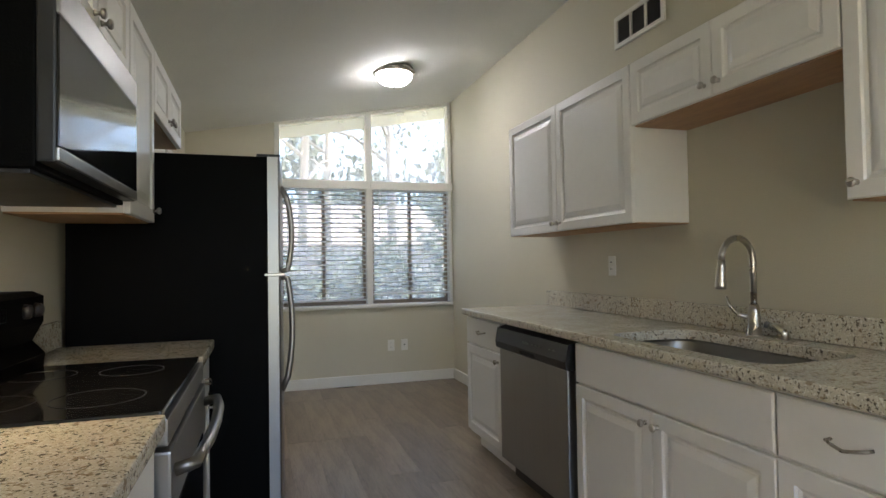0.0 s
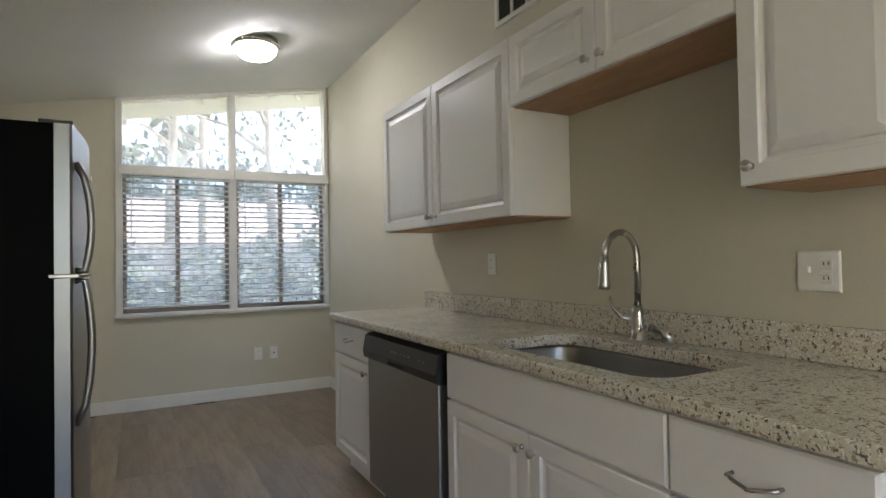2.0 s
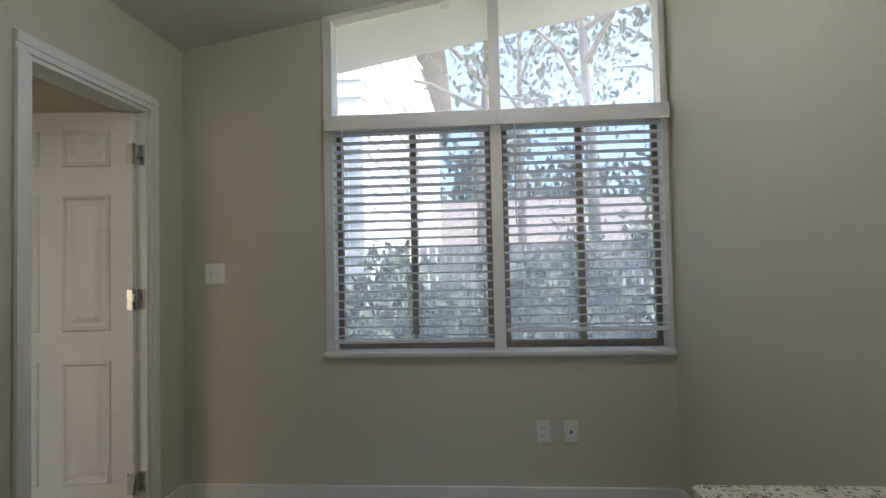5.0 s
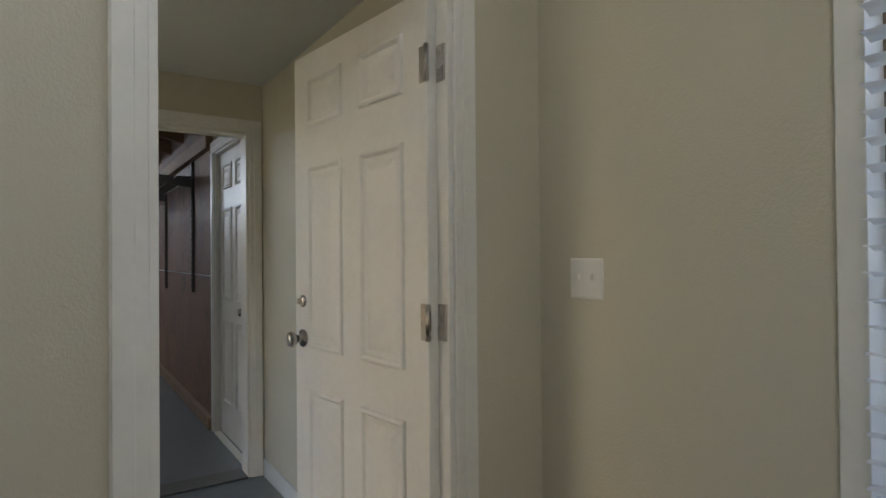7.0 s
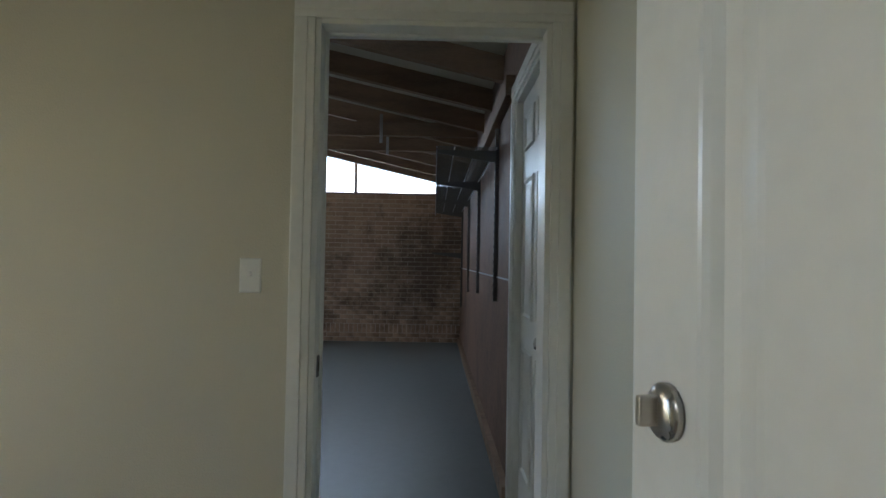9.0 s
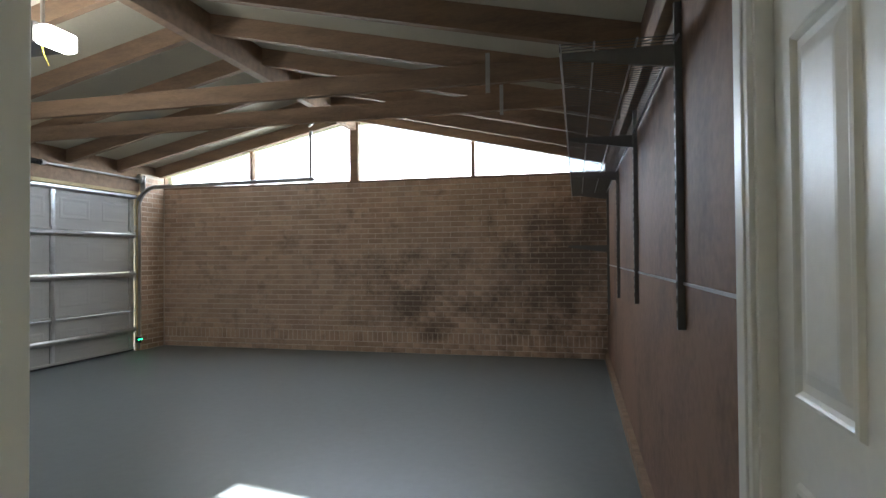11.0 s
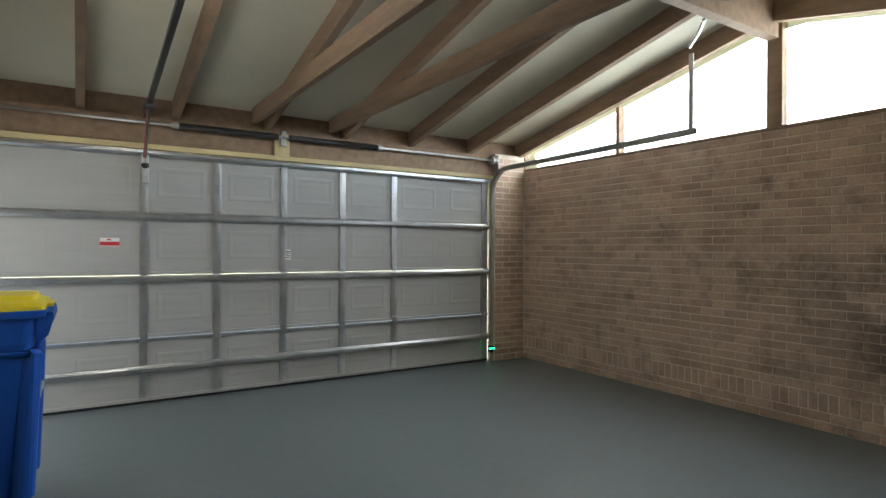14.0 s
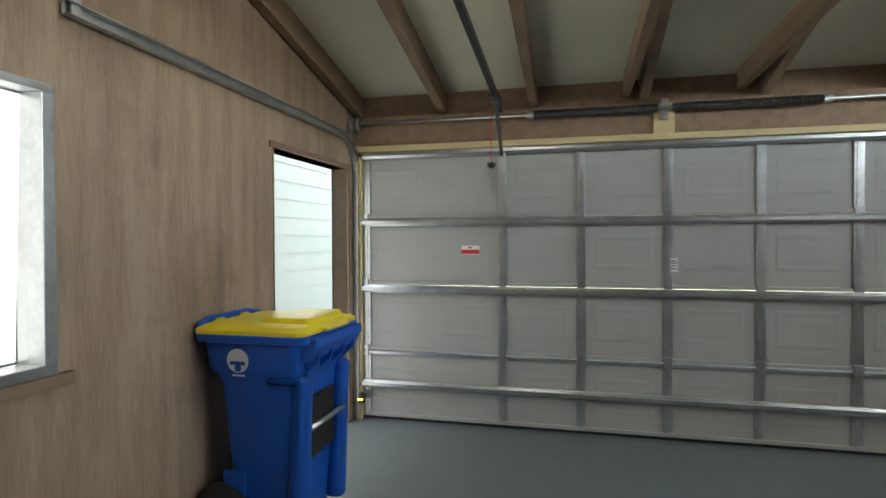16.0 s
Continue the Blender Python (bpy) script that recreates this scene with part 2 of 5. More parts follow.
def thing(name, at=(0, 0, 0), label="", category="", group="", kind=""):
    ob = new(name)
    ob.location = at
    ob.empty_display_size = 0.1
    ORIGIN[ob.name] = Vector(at)
    return tagged(ob, label, category, group, kind)


def part(name, bm, material, parent=None, label="", smooth=False):
    """Links a bmesh, made in world places, as one mesh object under a thing or a part."""
    o = ORIGIN[parent.name] if parent else Vector((0, 0, 0))
    me = bpy.data.meshes.new(name)
    bmesh.ops.recalc_face_normals(bm, faces=bm.faces)
    if o.length:
        bmesh.ops.translate(bm, verts=bm.verts, vec=-o)
    bm.to_mesh(me)
    bm.free()
    me.materials.append(material)
    if smooth:
        for p in me.polygons:
            p.use_smooth = True
    ob = new(name, me)
    ORIGIN[ob.name] = o
    if parent:
        ob.parent = parent
    if label:
        ob["label"] = label
    return ob


def bx(x0, y0, z0, x1, y1, z1, bevel=0.0, bm=None):
    """A box between two corners, with worn edges."""
    own = bmesh.new()
    r = bmesh.ops.create_cube(own, size=1.0)
    bmesh.ops.scale(own, verts=r["verts"], vec=(abs(x1 - x0), abs(y1 - y0), abs(z1 - z0)))
    bmesh.ops.translate(own, verts=own.verts, vec=((x0 + x1) / 2, (y0 + y1) / 2, (z0 + z1) / 2))
    if bevel:
        bmesh.ops.bevel(own, geom=own.edges[:], offset=bevel, segments=2, affect="EDGES", profile=0.6)
    if bm is None:
        return own
    return joined(bm, own)


def joined(bm, other):
    me = bpy.data.meshes.new("tmp")
    other.to_mesh(me)
    other.free()
    bm.from_mesh(me)
    bpy.data.meshes.remove(me)
    return bm


def cyl(a, b, r, r2=None, seg=16, bm=None, caps=True):
    a, b = Vector(a), Vector(b)
    own = bmesh.new()
    bmesh.ops.create_cone(own, cap_ends=caps, segments=seg, radius1=r, radius2=r if r2 is None else r2, depth=(b - a).length)
    q = (b - a).to_track_quat("Z", "Y").to_matrix().to_4x4()
    bmesh.ops.transform(own, verts=own.verts, matrix=Matrix.Translation((a + b) / 2) @ q)
    return own if bm is None else joined(bm, own)


def tube(points, r, seg=10, bm=None):
    """A round tube along points; r may be one radius or one for each."""
    own = bmesh.new()
    pts = [Vector(p) for p in points]
    radii = r if isinstance(r, (list, tuple)) else [r] * len(pts)
    rings, side = [], None
    for i, p in enumerate(pts):
        d = (pts[min(i + 1, len(pts) - 1)] - pts[max(i - 1, 0)]).normalized()
        if side is None:
            side = d.orthogonal().normalized()
        side = (side - d * side.dot(d)).normalized()
        up = d.cross(side)
        rings.append([own.verts.new(p + radii[i] * (math.cos(2 * math.pi * k / seg) * side + math.sin(2 * math.pi * k / seg) * up)) for k in range(seg)])
    for u, v in zip(rings, rings[1:]):
        for k in range(seg):
            own.faces.new((u[k], u[(k + 1) % seg], v[(k + 1) % seg], v[k]))
    own.faces.new(rings[0][::-1])
    own.faces.new(rings[-1])
    return own if bm is None else joined(bm, own)


def lathe(at, axis, profile, seg=20, bm=None):
    """A turned shape: profile rows of (distance along the axis, radius)."""
    own = bmesh.new()
    q = Vector(axis).to_track_quat("Z", "Y").to_matrix().to_4x4()
    rings = [[own.verts.new((r * math.cos(2 * math.pi * k / seg), r * math.sin(2 * math.pi * k / seg), h)) for k in range(seg)] for h, r in profile]
    for u, v in zip(rings, rings[1:]):
        for k in range(seg):
            own.faces.new((u[k], u[(k + 1) % seg], v[(k + 1) % seg], v[k]))
    own.faces.new(rings[0][::-1])
    own.faces.new(rings[-1])
    bmesh.ops.transform(own, verts=own.verts, matrix=Matrix.Translation(at) @ q)
    return own if bm is None else joined(bm, own)


def plate(face, u0, v0, u1, v1, rings, bm=None, back=True):
    """A moulded panel: rings of (inset, height) on the plane that face(u, v, height) lays out."""
    own = bmesh.new()
    loops = []
    for i, h in rings:
        loops.append([own.verts.new(face(u, v, h)) for u, v in ((u0 + i, v0 + i), (u1 - i, v0 + i), (u1 - i, v1 - i), (u0 + i, v1 - i))])
    for a, b in zip(loops, loops[1:]):
        for k in range(4):
            own.faces.new((a[k], a[(k + 1) % 4], b[(k + 1) % 4], b[k]))
    own.faces.new(loops[-1])
    if back:
        own.faces.new(loops[0][::-1])
    return own if bm is None else joined(bm, own)


def facing(axis, pos):
    """face(u, v, h) for a plane looking along -x, +x, -y or +y at pos; u runs along the wall, v up."""
    return {
        "-x": lambda u, v, h: (pos - h, u, v),
        "+x": lambda u, v, h: (pos + h, u, v),
        "-y": lambda u, v, h: (u, pos - h, v),
        "+y": lambda u, v, h: (u, pos + h, v),
    }[axis]


RAISED = ((0, 0), (0, 0.017), (0.004, 0.02), (0.05, 0.02), (0.054, 0.012), (0.064, 0.007), (0.07, 0.0075), (0.074, 0.012), (0.098, 0.019))
SLAB = ((0, 0), (0, 0.016), (0.006, 0.02), (0.018, 0.02))
FIELD = ((0, 0), (0.005, 0.009), (0.013, 0.011), (0.018, 0.008), (0.024, 0.002), (0.04, 0.0015), (0.062, 0.008), (0.07, 0.009))


def wall(name, axis, p0, p1, a0, a1, z0, z1, material, holes=()):
    """A thick wall along x or y, with openings (a0, a1, z0, z1) right through it."""
    av = sorted({a0, a1, *(h[0] for h in holes), *(h[1] for h in holes)})
    zv = sorted({z0, z1, *(h[2] for h in holes), *(h[3] for h in holes)})
    bm = bmesh.new()
    for a, b in zip(av, av[1:]):
        col = []
        for c, d in zip(zv, zv[1:]):
            if any(h[0] <= a and b <= h[1] and h[2] <= c and d <= h[3] for h in holes):
                continue
            if col and col[-1][1] == c:
                col[-1][1] = d
            else:
                col.append([c, d])
        for c, d in col:
            bx(*((a, p0, c, b, p1, d) if axis == "x" else (p0, a, c, p1, b, d)), bm=bm)
    return tagged(part(name, bm, material), kind="structure")


def prism(rows, y0, y1, axis="y"):
    """A solid with the outline rows of (across, z), drawn out along y (or x)."""
    bm = bmesh.new()
    ends = [[bm.verts.new((a, y, z) if axis == "y" else (y, a, z)) for a, z in rows] for y in (y0, y1)]
    bm.faces.new(ends[0])
    bm.faces.new(ends[1][::-1])
    for k in range(len(rows)):
        j = (k + 1) % len(rows)
        bm.faces.new((ends[0][k], ends[0][j], ends[1][j], ends[1][k]))
    return bm


# ---- structure: kitchen, back hall, garage ----
def kceil(x):
    return 2.62 + 0.178 * (x - 0.2)


def groof(y):
    return 3.10 - 0.222 * abs(y - 2.67)


tagged(part("floor_subfloor", bx(-0.9, -1.6, -0.1, 2.15, 6.35, -0.006), DARK), kind="structure")
wall("wall_east", "y", 2.0, 2.15, -1.6, 6.34, 0, 3.2, WALL)
wall("wall_north", "x", 6.19, 6.34, -0.62, 2.0, 0, 3.2, WALL, [(0.2, 1.985, 0.81, 3.2)])
wall("wall_west", "y", -0.87, -0.72, -1.6, 3.86, 0, 3.2, WALL)
wall("wall_west_hall", "y", -0.74, -0.62, 3.86, 6.34, 0, 3.2, WALL, [(5.13, 5.87, 0, 2.06)])
wall("wall_south", "x", -1.75, -1.6, -0.87, 2.15, 0, 3.2, WALL, [(-0.5, 1.8, 0.3, 2.3)])
tagged(part("ceiling_kitchen", prism([(-0.9, kceil(-0.9)), (2.3, kceil(2.3)), (2.3, kceil(2.3) + 0.16), (-0.9, kceil(-0.9) + 0.16)], -1.75, 7.0), CEIL), kind="structure")
# back hall
tagged(part("floor_hall", bx(-2.92, 3.4, -0.1, -0.74, 6.1, 0.0), GFLOOR), kind="structure")
wall("wall_hall_west", "y", -2.92, -2.8, 3.37, 6.0, 0, 2.75, WALL, [(5.14, 5.92, 0, 2.045)])
wall("wall_hall_north", "x", 6.0, 6.12, -2.92, -0.74, 0, 2.75, WALL)
# unseen opening in the south wall, made only for the fill lamp
wall("wall_hall_south", "x", 3.4, 3.52, -2.8, -0.87, 0, 2.75, WALL, [(-2.4, -1.2, 0.25, 2.05)])
tagged(part("ceiling_hall", bx(-2.8, 3.52, 2.33, -0.74, 6.0, 2.43), CEIL), kind="structure")
# garage
tagged(part("floor_garage", bx(-9.95, -0.6, -0.1, -2.92, 6.1, 0.0), GFLOOR), kind="structure")
wall("wall_garage_north", "x", 5.95, 6.12, -9.85, -2.92, 0, 2.75, HARDB, [(-3.81, -2.96, 0, 2.08)])
wall("wall_garage_east", "y", -4.4, -4.28, -0.5, 3.25, 0, 3.05, PANEL, [(-0.2, 0.9, 0, 2.0), (2.37, 3.2, 1.0, 1.98)])
wall("wall_garage_jog", "x", 3.25, 3.37, -4.4, -2.8, 0, 3.05, PANEL)
wall("wall_garage_south", "x", -0.5, -0.36, -9.85, -4.28, 2.12, 2.6, TIMBER)
wall("wall_garage_return", "x", -0.5, -0.3, -9.73, -9.28, 0, 2.45, MORTAR)
wall("wall_garage_west", "y", -9.85, -9.748, -0.5, 6.12, 0, 2.27, MORTAR)
for s, ya, yb in (("south", -1.1, 2.67), ("north", 2.67, 6.7)):
    lift = 0.16
    tagged(part("ceiling_garage_" + s, prism([(ya, groof(ya) + lift), (yb, groof(yb) + lift), (yb, groof(yb) + lift + 0.06), (ya, groof(ya) + lift + 0.06)], -10.6, -2.8 if s == "north" else -4.2, "x"), DECK), kind="structure")
tagged(part("ground", bx(-300, -300, -0.25, 300, 300, -0.12), GRASS), kind="structure")


def run(name, material, *boxes, bevel=0.004):
    bm = bmesh.new()
    for b in boxes:
        bx(*b, bevel=bevel, bm=bm)
    return tagged(part(name, bm, material), kind="structure")


# skirting and casings
run("baseboard", TRIM, (-0.62, 6.174, 0, 1.985, 6.19, 0.105), (1.984, 4.06, 0, 2.0, 6.174, 0.105), (-0.62, 3.86, 0, -0.604, 5.06, 0.105), (-0.62, 5.985, 0, -0.604, 6.174, 0.105), bevel=0.005)
run("trim_hall_skirting", TRIM, (-2.8, 3.53, 0, -2.786, 5.05, 0.1), (-2.78, 5.986, 0, -0.76, 6.0, 0.1))


def casing(name, axis, at, proud, a0, a1, top, w=0.07):
    """Moulded casing round a door opening on one face of a wall."""
    lo, hi = sorted((at, at + proud))
    bm = bmesh.new()
    for k, (i, d) in enumerate(((0.0, 1.0), (0.018, 1.35))):
        q = at + proud * d
        l2, h2 = sorted((at + proud * 0.02 * k, q))
        for b in ((a0 - w + i * 0.2, a0 - i * 1.4, 0, top), (a1 + i * 1.4, a1 + w - i * 0.2, 0, top), (a0 - w + i * 0.2, a1 + w - i * 0.2, top + i * 1.4, top + w - i * 0.2)):
            c = (l2, b[0], b[2], h2, b[1], b[3]) if axis == "y" else (b[0], l2, b[2], b[1], h2, b[3])
            bx(*c, bevel=0.003, bm=bm)
    return tagged(part(name, bm, TRIM), kind="structure")


casing("trim_door_1", "y", -0.62, 0.014, 5.13, 5.87, 2.06)
casing("trim_door_2", "y", -2.8, 0.014, 5.14, 5.92, 2.045)
casing("trim_door_3", "x", 5.95, -0.016, -3.81, -3.01, 2.08, 0.085)
run("door_frame_1", TRIM, (-0.745, 5.13, 0, -0.617, 5.148, 2.06), (-0.745, 5.852, 0, -0.617, 5.87, 2.06), (-0.745, 5.148, 2.042, -0.617, 5.852, 2.06), bevel=0.002)
run("door_frame_2", TRIM, (-2.925, 5.14, 0, -2.797, 5.158, 2.045), (-2.925, 5.902, 0, -2.797, 5.92, 2.045), (-2.925, 5.158, 2.027, -2.797, 5.902, 2.045), (-2.88, 5.158, 0, -2.868, 5.17, 2.027), (-2.88, 5.17, 2.015, -2.868, 5.902, 2.027), bevel=0.002)
run("door_sill_2", ALU, (-2.95, 5.158, 0.0, -2.78, 5.902, 0.012))
strike = thing("strike_plate", (-2.86, 5.16, 0.9), "small dark metal strike plate let into the white door jamb", "strike plate")
part("plate", bx(-2.865, 5.156, 0.86, -2.835, 5.162, 0.93, 0.001), ALU, strike)
part("latch_hole_shade", bx(-2.856, 5.157, 0.88, -2.844, 5.1635, 0.91), DARK, strike)


def knob(parent, at, axis, r=0.012, name="knob"):
    return part(name, lathe(at, axis, ((0, r * 0.75), (0.004, r * 0.7), (0.008, r * 0.45), (0.014, r * 0.5), (0.018, r * 1.1), (0.024, r * 1.25), (0.029, r * 0.95), (0.031, r * 0.3)), 14), NICKEL, parent, "brushed nickel knob", smooth=True)


# six-panel doors
def six_panel(name, hinge, tip, z0, z1, label, kind=""):
    """A white six-panel door from its hinge to its free edge."""
    d = thing(name, (hinge[0], hinge[1], z0), label, "door", kind=kind)
    h, t = Vector((*hinge, 0)), Vector((*tip, 0))
    w, u = (t - h).length, (t - h).normalized()
    nrm = Vector((-u.y, u.x, 0))

    def place(bm):
        m = Matrix(((u.x, nrm.x, 0, h.x), (u.y, nrm.y, 0, h.y), (0, 0, 1, 0), (0, 0, 0, 1)))
        bmesh.ops.transform(bm, verts=bm.verts, matrix=m)
        return bm

    part("slab", place(bx(0, -0.022, z0, w, 0.022, z1, 0.003)), TRIM, d)
    mid, pw = w / 2, w / 2 - 0.155
    H = z1 - z0
    for s in (-1, 1):
        f = facing("+y" if s > 0 else "-y", 0.0215 * s)
        for a in (mid - 0.052 - pw, mid + 0.052):
            for lo, hi in ((0.115, 0.405), (0.475, 0.80), (0.868, 0.955)):
                part("panel", place(plate(f, a, z0 + lo * H, a + pw, z0 + hi * H, FIELD, back=False)), TRIM, d)
    return d, place, w


d1, put1, w1 = six_panel("hall_door", (-0.668, 5.838), (-1.43, 5.737), 0.012, 2.036, "white six-panel door standing open into the back hall")
for z in (0.24, 1.12, 1.83):
    hg = part("hinge", put1(bx(-0.012, 0.022, z - 0.05, 0.028, 0.026, z + 0.05, 0.001)), NICKEL, d1, "worn nickel butt hinge")
    part("knuckle", put1(cyl((-0.008, 0.03, z - 0.05), (-0.008, 0.03, z + 0.05), 0.007, seg=12)), NICKEL, hg, smooth=True)
    part("jamb_leaf", bx(-0.664, 5.8465, z - 0.05, -0.626, 5.8515, z + 0.05, 0.001), NICKEL, hg)
for s in (-1, 1):
    part("door_knob", put1(lathe((w1 - 0.06, 0.022 * s, 1.005), (0, s, 0), ((0, 0.032), (0.006, 0.032), (0.01, 0.014), (0.028, 0.013), (0.034, 0.022), (0.048, 0.028), (0.06, 0.024), (0.064, 0.008)), 20)), NICKEL, d1, "satin nickel door knob", smooth=True)
    db = part("deadbolt", put1(lathe((w1 - 0.06, 0.022 * s, 1.14), (0, s, 0), ((0, 0.022), (0.006, 0.022), (0.01, 0.018), (0.012, 0.008)), 20)), NICKEL, d1, "satin nickel deadbolt rose", smooth=True)
    part("thumb_turn", put1(bx(w1 - 0.064, 0.032 * s, 1.13, w1 - 0.056, 0.048 * s, 1.153, 0.002)), NICKEL, db)
d3, put3, w3 = six_panel("garage_side_door", (-2.98, 6.0), (-3.79, 6.0), 0.02, 2.06, "closed white panelled door in the garage side wall")
run("door_frame_3", TRIM, (-3.81, 5.945, 0, -3.792, 6.12, 2.08), (-2.978, 5.945, 0, -2.96, 6.12, 2.08), (-3.792, 5.945, 2.062, -2.978, 6.12, 2.08), (-3.79, 5.93, 0, -3.02, 5.97, 0.018), bevel=0.002)
part("door_knob", lathe((-3.06, 5.978, 0.95), (0, -1, 0), ((0, 0.03), (0.008, 0.028), (0.03, 0.014), (0.045, 0.027), (0.058, 0.02), (0.062, 0.006)), 18), NICKEL, d3, "nickel door knob", smooth=True)


# wall plates
def wall_plate(name, axis, pos, u, z, kind, gangs=1, label=""):
    f = facing(axis, pos)
    t = thing(name, f(u, z, 0), label, "outlet" if kind == "outlet" else "switch")
    w = 0.035 + 0.023 * (gangs - 1)
    part("cover_plate", plate(f, u - w, z - 0.057, u + w, z + 0.057, ((0, 0), (0, 0.003), (0.004, 0.006), (0.01, 0.0065))), WPLAST, t)
    for g in range(gangs):
        c = u + (g - (gangs - 1) / 2) * 0.046
        k = kind if isinstance(kind, str) else kind[g]
        if k == "outlet":
            for dz in (-0.02, 0.02):
                s = part("socket", plate(f, c - 0.017, z + dz - 0.015, c + 0.017, z + dz + 0.015, ((0, 0.006), (0.002, 0.0085), (0.006, 0.0085))), WPLAST, t)
                for q in (-0.006, 0.006):
                    part("slot", plate(f, c + q - 0.0015, z + dz - 0.003, c + q + 0.0015, z + dz + 0.007, ((0, 0.008), (0.0003, 0.0092))), DARK, s)
        elif k == "switch":
            part("toggle", plate(f, c - 0.005, z - 0.004, c + 0.005, z + 0.014, ((0, 0.006), (0.001, 0.014), (0.003, 0.017))), WPLAST, t)
        else:
            part("jack", plate(f, c - 0.008, z - 0.008, c + 0.008, z + 0.008, ((0, 0.006), (0.002, 0.009))), ALU, t)
    return t


wall_plate("wall_outlet", "-y", 6.19, 1.315, 0.385, "outlet", 1, "white duplex outlet low on the cream wall under the window")
wall_plate("phone_jack", "-y", 6.19, 1.455, 0.385, "jack", 1, "cream phone jack plate beside the outlet under the window")
wall_plate("light_switch", "-y", 6.19, -0.435, 1.235, "switch", 2, "white double toggle switch plate on cream wall")
wall_plate("counter_outlet", "-x", 2.0, 3.29, 1.19, "outlet", 1, "white duplex outlet above the granite counter")
wall_plate("switch_and_outlet", "-x", 2.0, 1.64, 1.165, ("outlet", "switch"), 2, "white plate with a switch and an outlet beside the sink")
wall_plate("triple_switch", "-x", 2.0, 1.36, 1.155, "switch", 3, "white triple toggle switch plate at the counter's end")
wall_plate("hall_switch", "+x", -2.8, 4.945, 1.195, "switch", 1, "white single toggle switch beside the garage doorway")

# ---- kitchen window with blinds ----
W0, W1, WM = 0.2, 1.985, 1.105
win = thing("window_1", (1.1, 6.22, 0.81), "white framed kitchen window with sloped upper panes above two sliding sashes", "window", kind="structure")
fr = bmesh.new()
bx(W0 - 0.02, 6.165, 0.775, W1, 6.30, 0.812, 0.004, fr)
bx(W0 - 0.02, 6.172, 0.812, W0 + 0.03, 6.30, kceil(W0) + 0.02, 0.003, fr)
bx(W1 - 0.03, 6.172, 0.812, W1, 6.30, kceil(W1) + 0.02, 0.003, fr)
bx(WM - 0.03, 6.172, 0.812, WM + 0.03, 6.30, kceil(WM) + 0.02, 0.003, fr)
bx(W0 + 0.03, 6.18, 2.03, W1 - 0.03, 6.30, 2.07, 0.003, fr)
part("window_frame", fr, TRIM, win)
part("head_trim", prism([(W0 - 0.02, kceil(W0 - 0.02) - 0.03), (W1, kceil(W1) - 0.03), (W1, kceil(W1) + 0.01), (W0 - 0.02, kceil(W0 - 0.02) + 0.01)], 6.176, 6.3), TRIM, win)
part("window_sill", bx(W0 - 0.03, 6.15, 0.785, W1, 6.185, 0.805, 0.004), TRIM, win)
for a, b in ((W0 + 0.03, WM - 0.03), (WM + 0.03, W1 - 0.03)):
    sash = bmesh.new()
    m = (a + b) / 2 + 0.0
    for c in ((a, 6.255, 0.812, b, 6.29, 0.85), (a, 6.255, 1.99, b, 6.29, 2.03), (a, 6.255, 0.85, a + 0.03, 6.29, 1.99), (b - 0.03, 6.255, 0.85, b, 6.29, 1.99), (m - 0.018, 6.255, 0.85, m + 0.018, 6.29, 1.99)):
        bx(*c, bevel=0.002, bm=sash)
    part("sash", sash, SASH, win, "dark bronze aluminium sliding sash")
    for c, d in ((a + 0.03, m - 0.018), (m + 0.018, b - 0.03)):
        p = part("pane", bx(c, 6.27, 0.85, d, 6.273, 1.99), SCREEN, win)
        p.visible_shadow = False
    up = part("upper_pane", prism([(a, 2.07), (b, 2.07), (b, kceil(b) - 0.02), (a, kceil(a) - 0.02)], 6.26, 6.263), DGLASS, win)
    up.visible_shadow = False


def blind(a, b, low, label):
    t = thing("window_blind", ((a + b) / 2, 6.2, low), label, "window blind", "blinds of the kitchen window")
    part("valance", bx(a - 0.03, 6.11, 1.975, b + 0.03, 6.125, 2.055, 0.004), TRIM, t)
    part("head_rail", bx(a, 6.13, 1.98, b, 6.185, 2.03, 0.003), BLIND, t)
    slat = bmesh.new()
    n = 6
    rows = [[slat.verts.new((x, (-0.5 + k / n) * 0.048, 0.0035 * (1 - (2 * k / n - 1) ** 2) - 0.004 * (2 * k / n - 1) + e)) for k in range(n + 1)] for x, e in ((a, 0), (b, 0), (b, 0.0022), (a, 0.0022))]
    for i in range(4):
        for k in range(n):
            slat.faces.new((rows[i][k], rows[i][k + 1], rows[(i + 1) % 4][k + 1], rows[(i + 1) % 4][k]))
    o = ORIGIN[t.name]
    bmesh.ops.recalc_face_normals(slat, faces=slat.faces)
    bmesh.ops.translate(slat, verts=slat.verts, vec=(-o.x, 0, 0))
    me = bpy.data.meshes.new("slat")
    slat.to_mesh(me)
    slat.free()
    me.materials.append(BLIND)
    z = low + 0.035
    while z < 1.97:
        s = new("slat", me)
        s.parent = t
        s.location = (0, 6.158 - o.y, z - o.z)
        s.rotation_euler = (random.uniform(-0.02, 0.02), random.uniform(-0.0015, 0.0015), 0)
        z += 0.0465
    part("bottom_rail", bx(a, 6.132, low, b, 6.182, low + 0.018, 0.004), BLIND, t)
    for q in (a + 0.09, (a + b) / 2, b - 0.09):
        part("ladder_cord", cyl((q, 6.131, low), (q, 6.131, 1.98), 0.0012, seg=6), BLIND, t)
    part("tilt_wand", cyl((a + 0.06, 6.118, 1.45), (a + 0.06, 6.118, 1.98), 0.004, seg=8), BLIND, t)


blind(W0 + 0.035, WM - 0.035, 0.855, "white horizontal slat blind lowered almost to the sill")
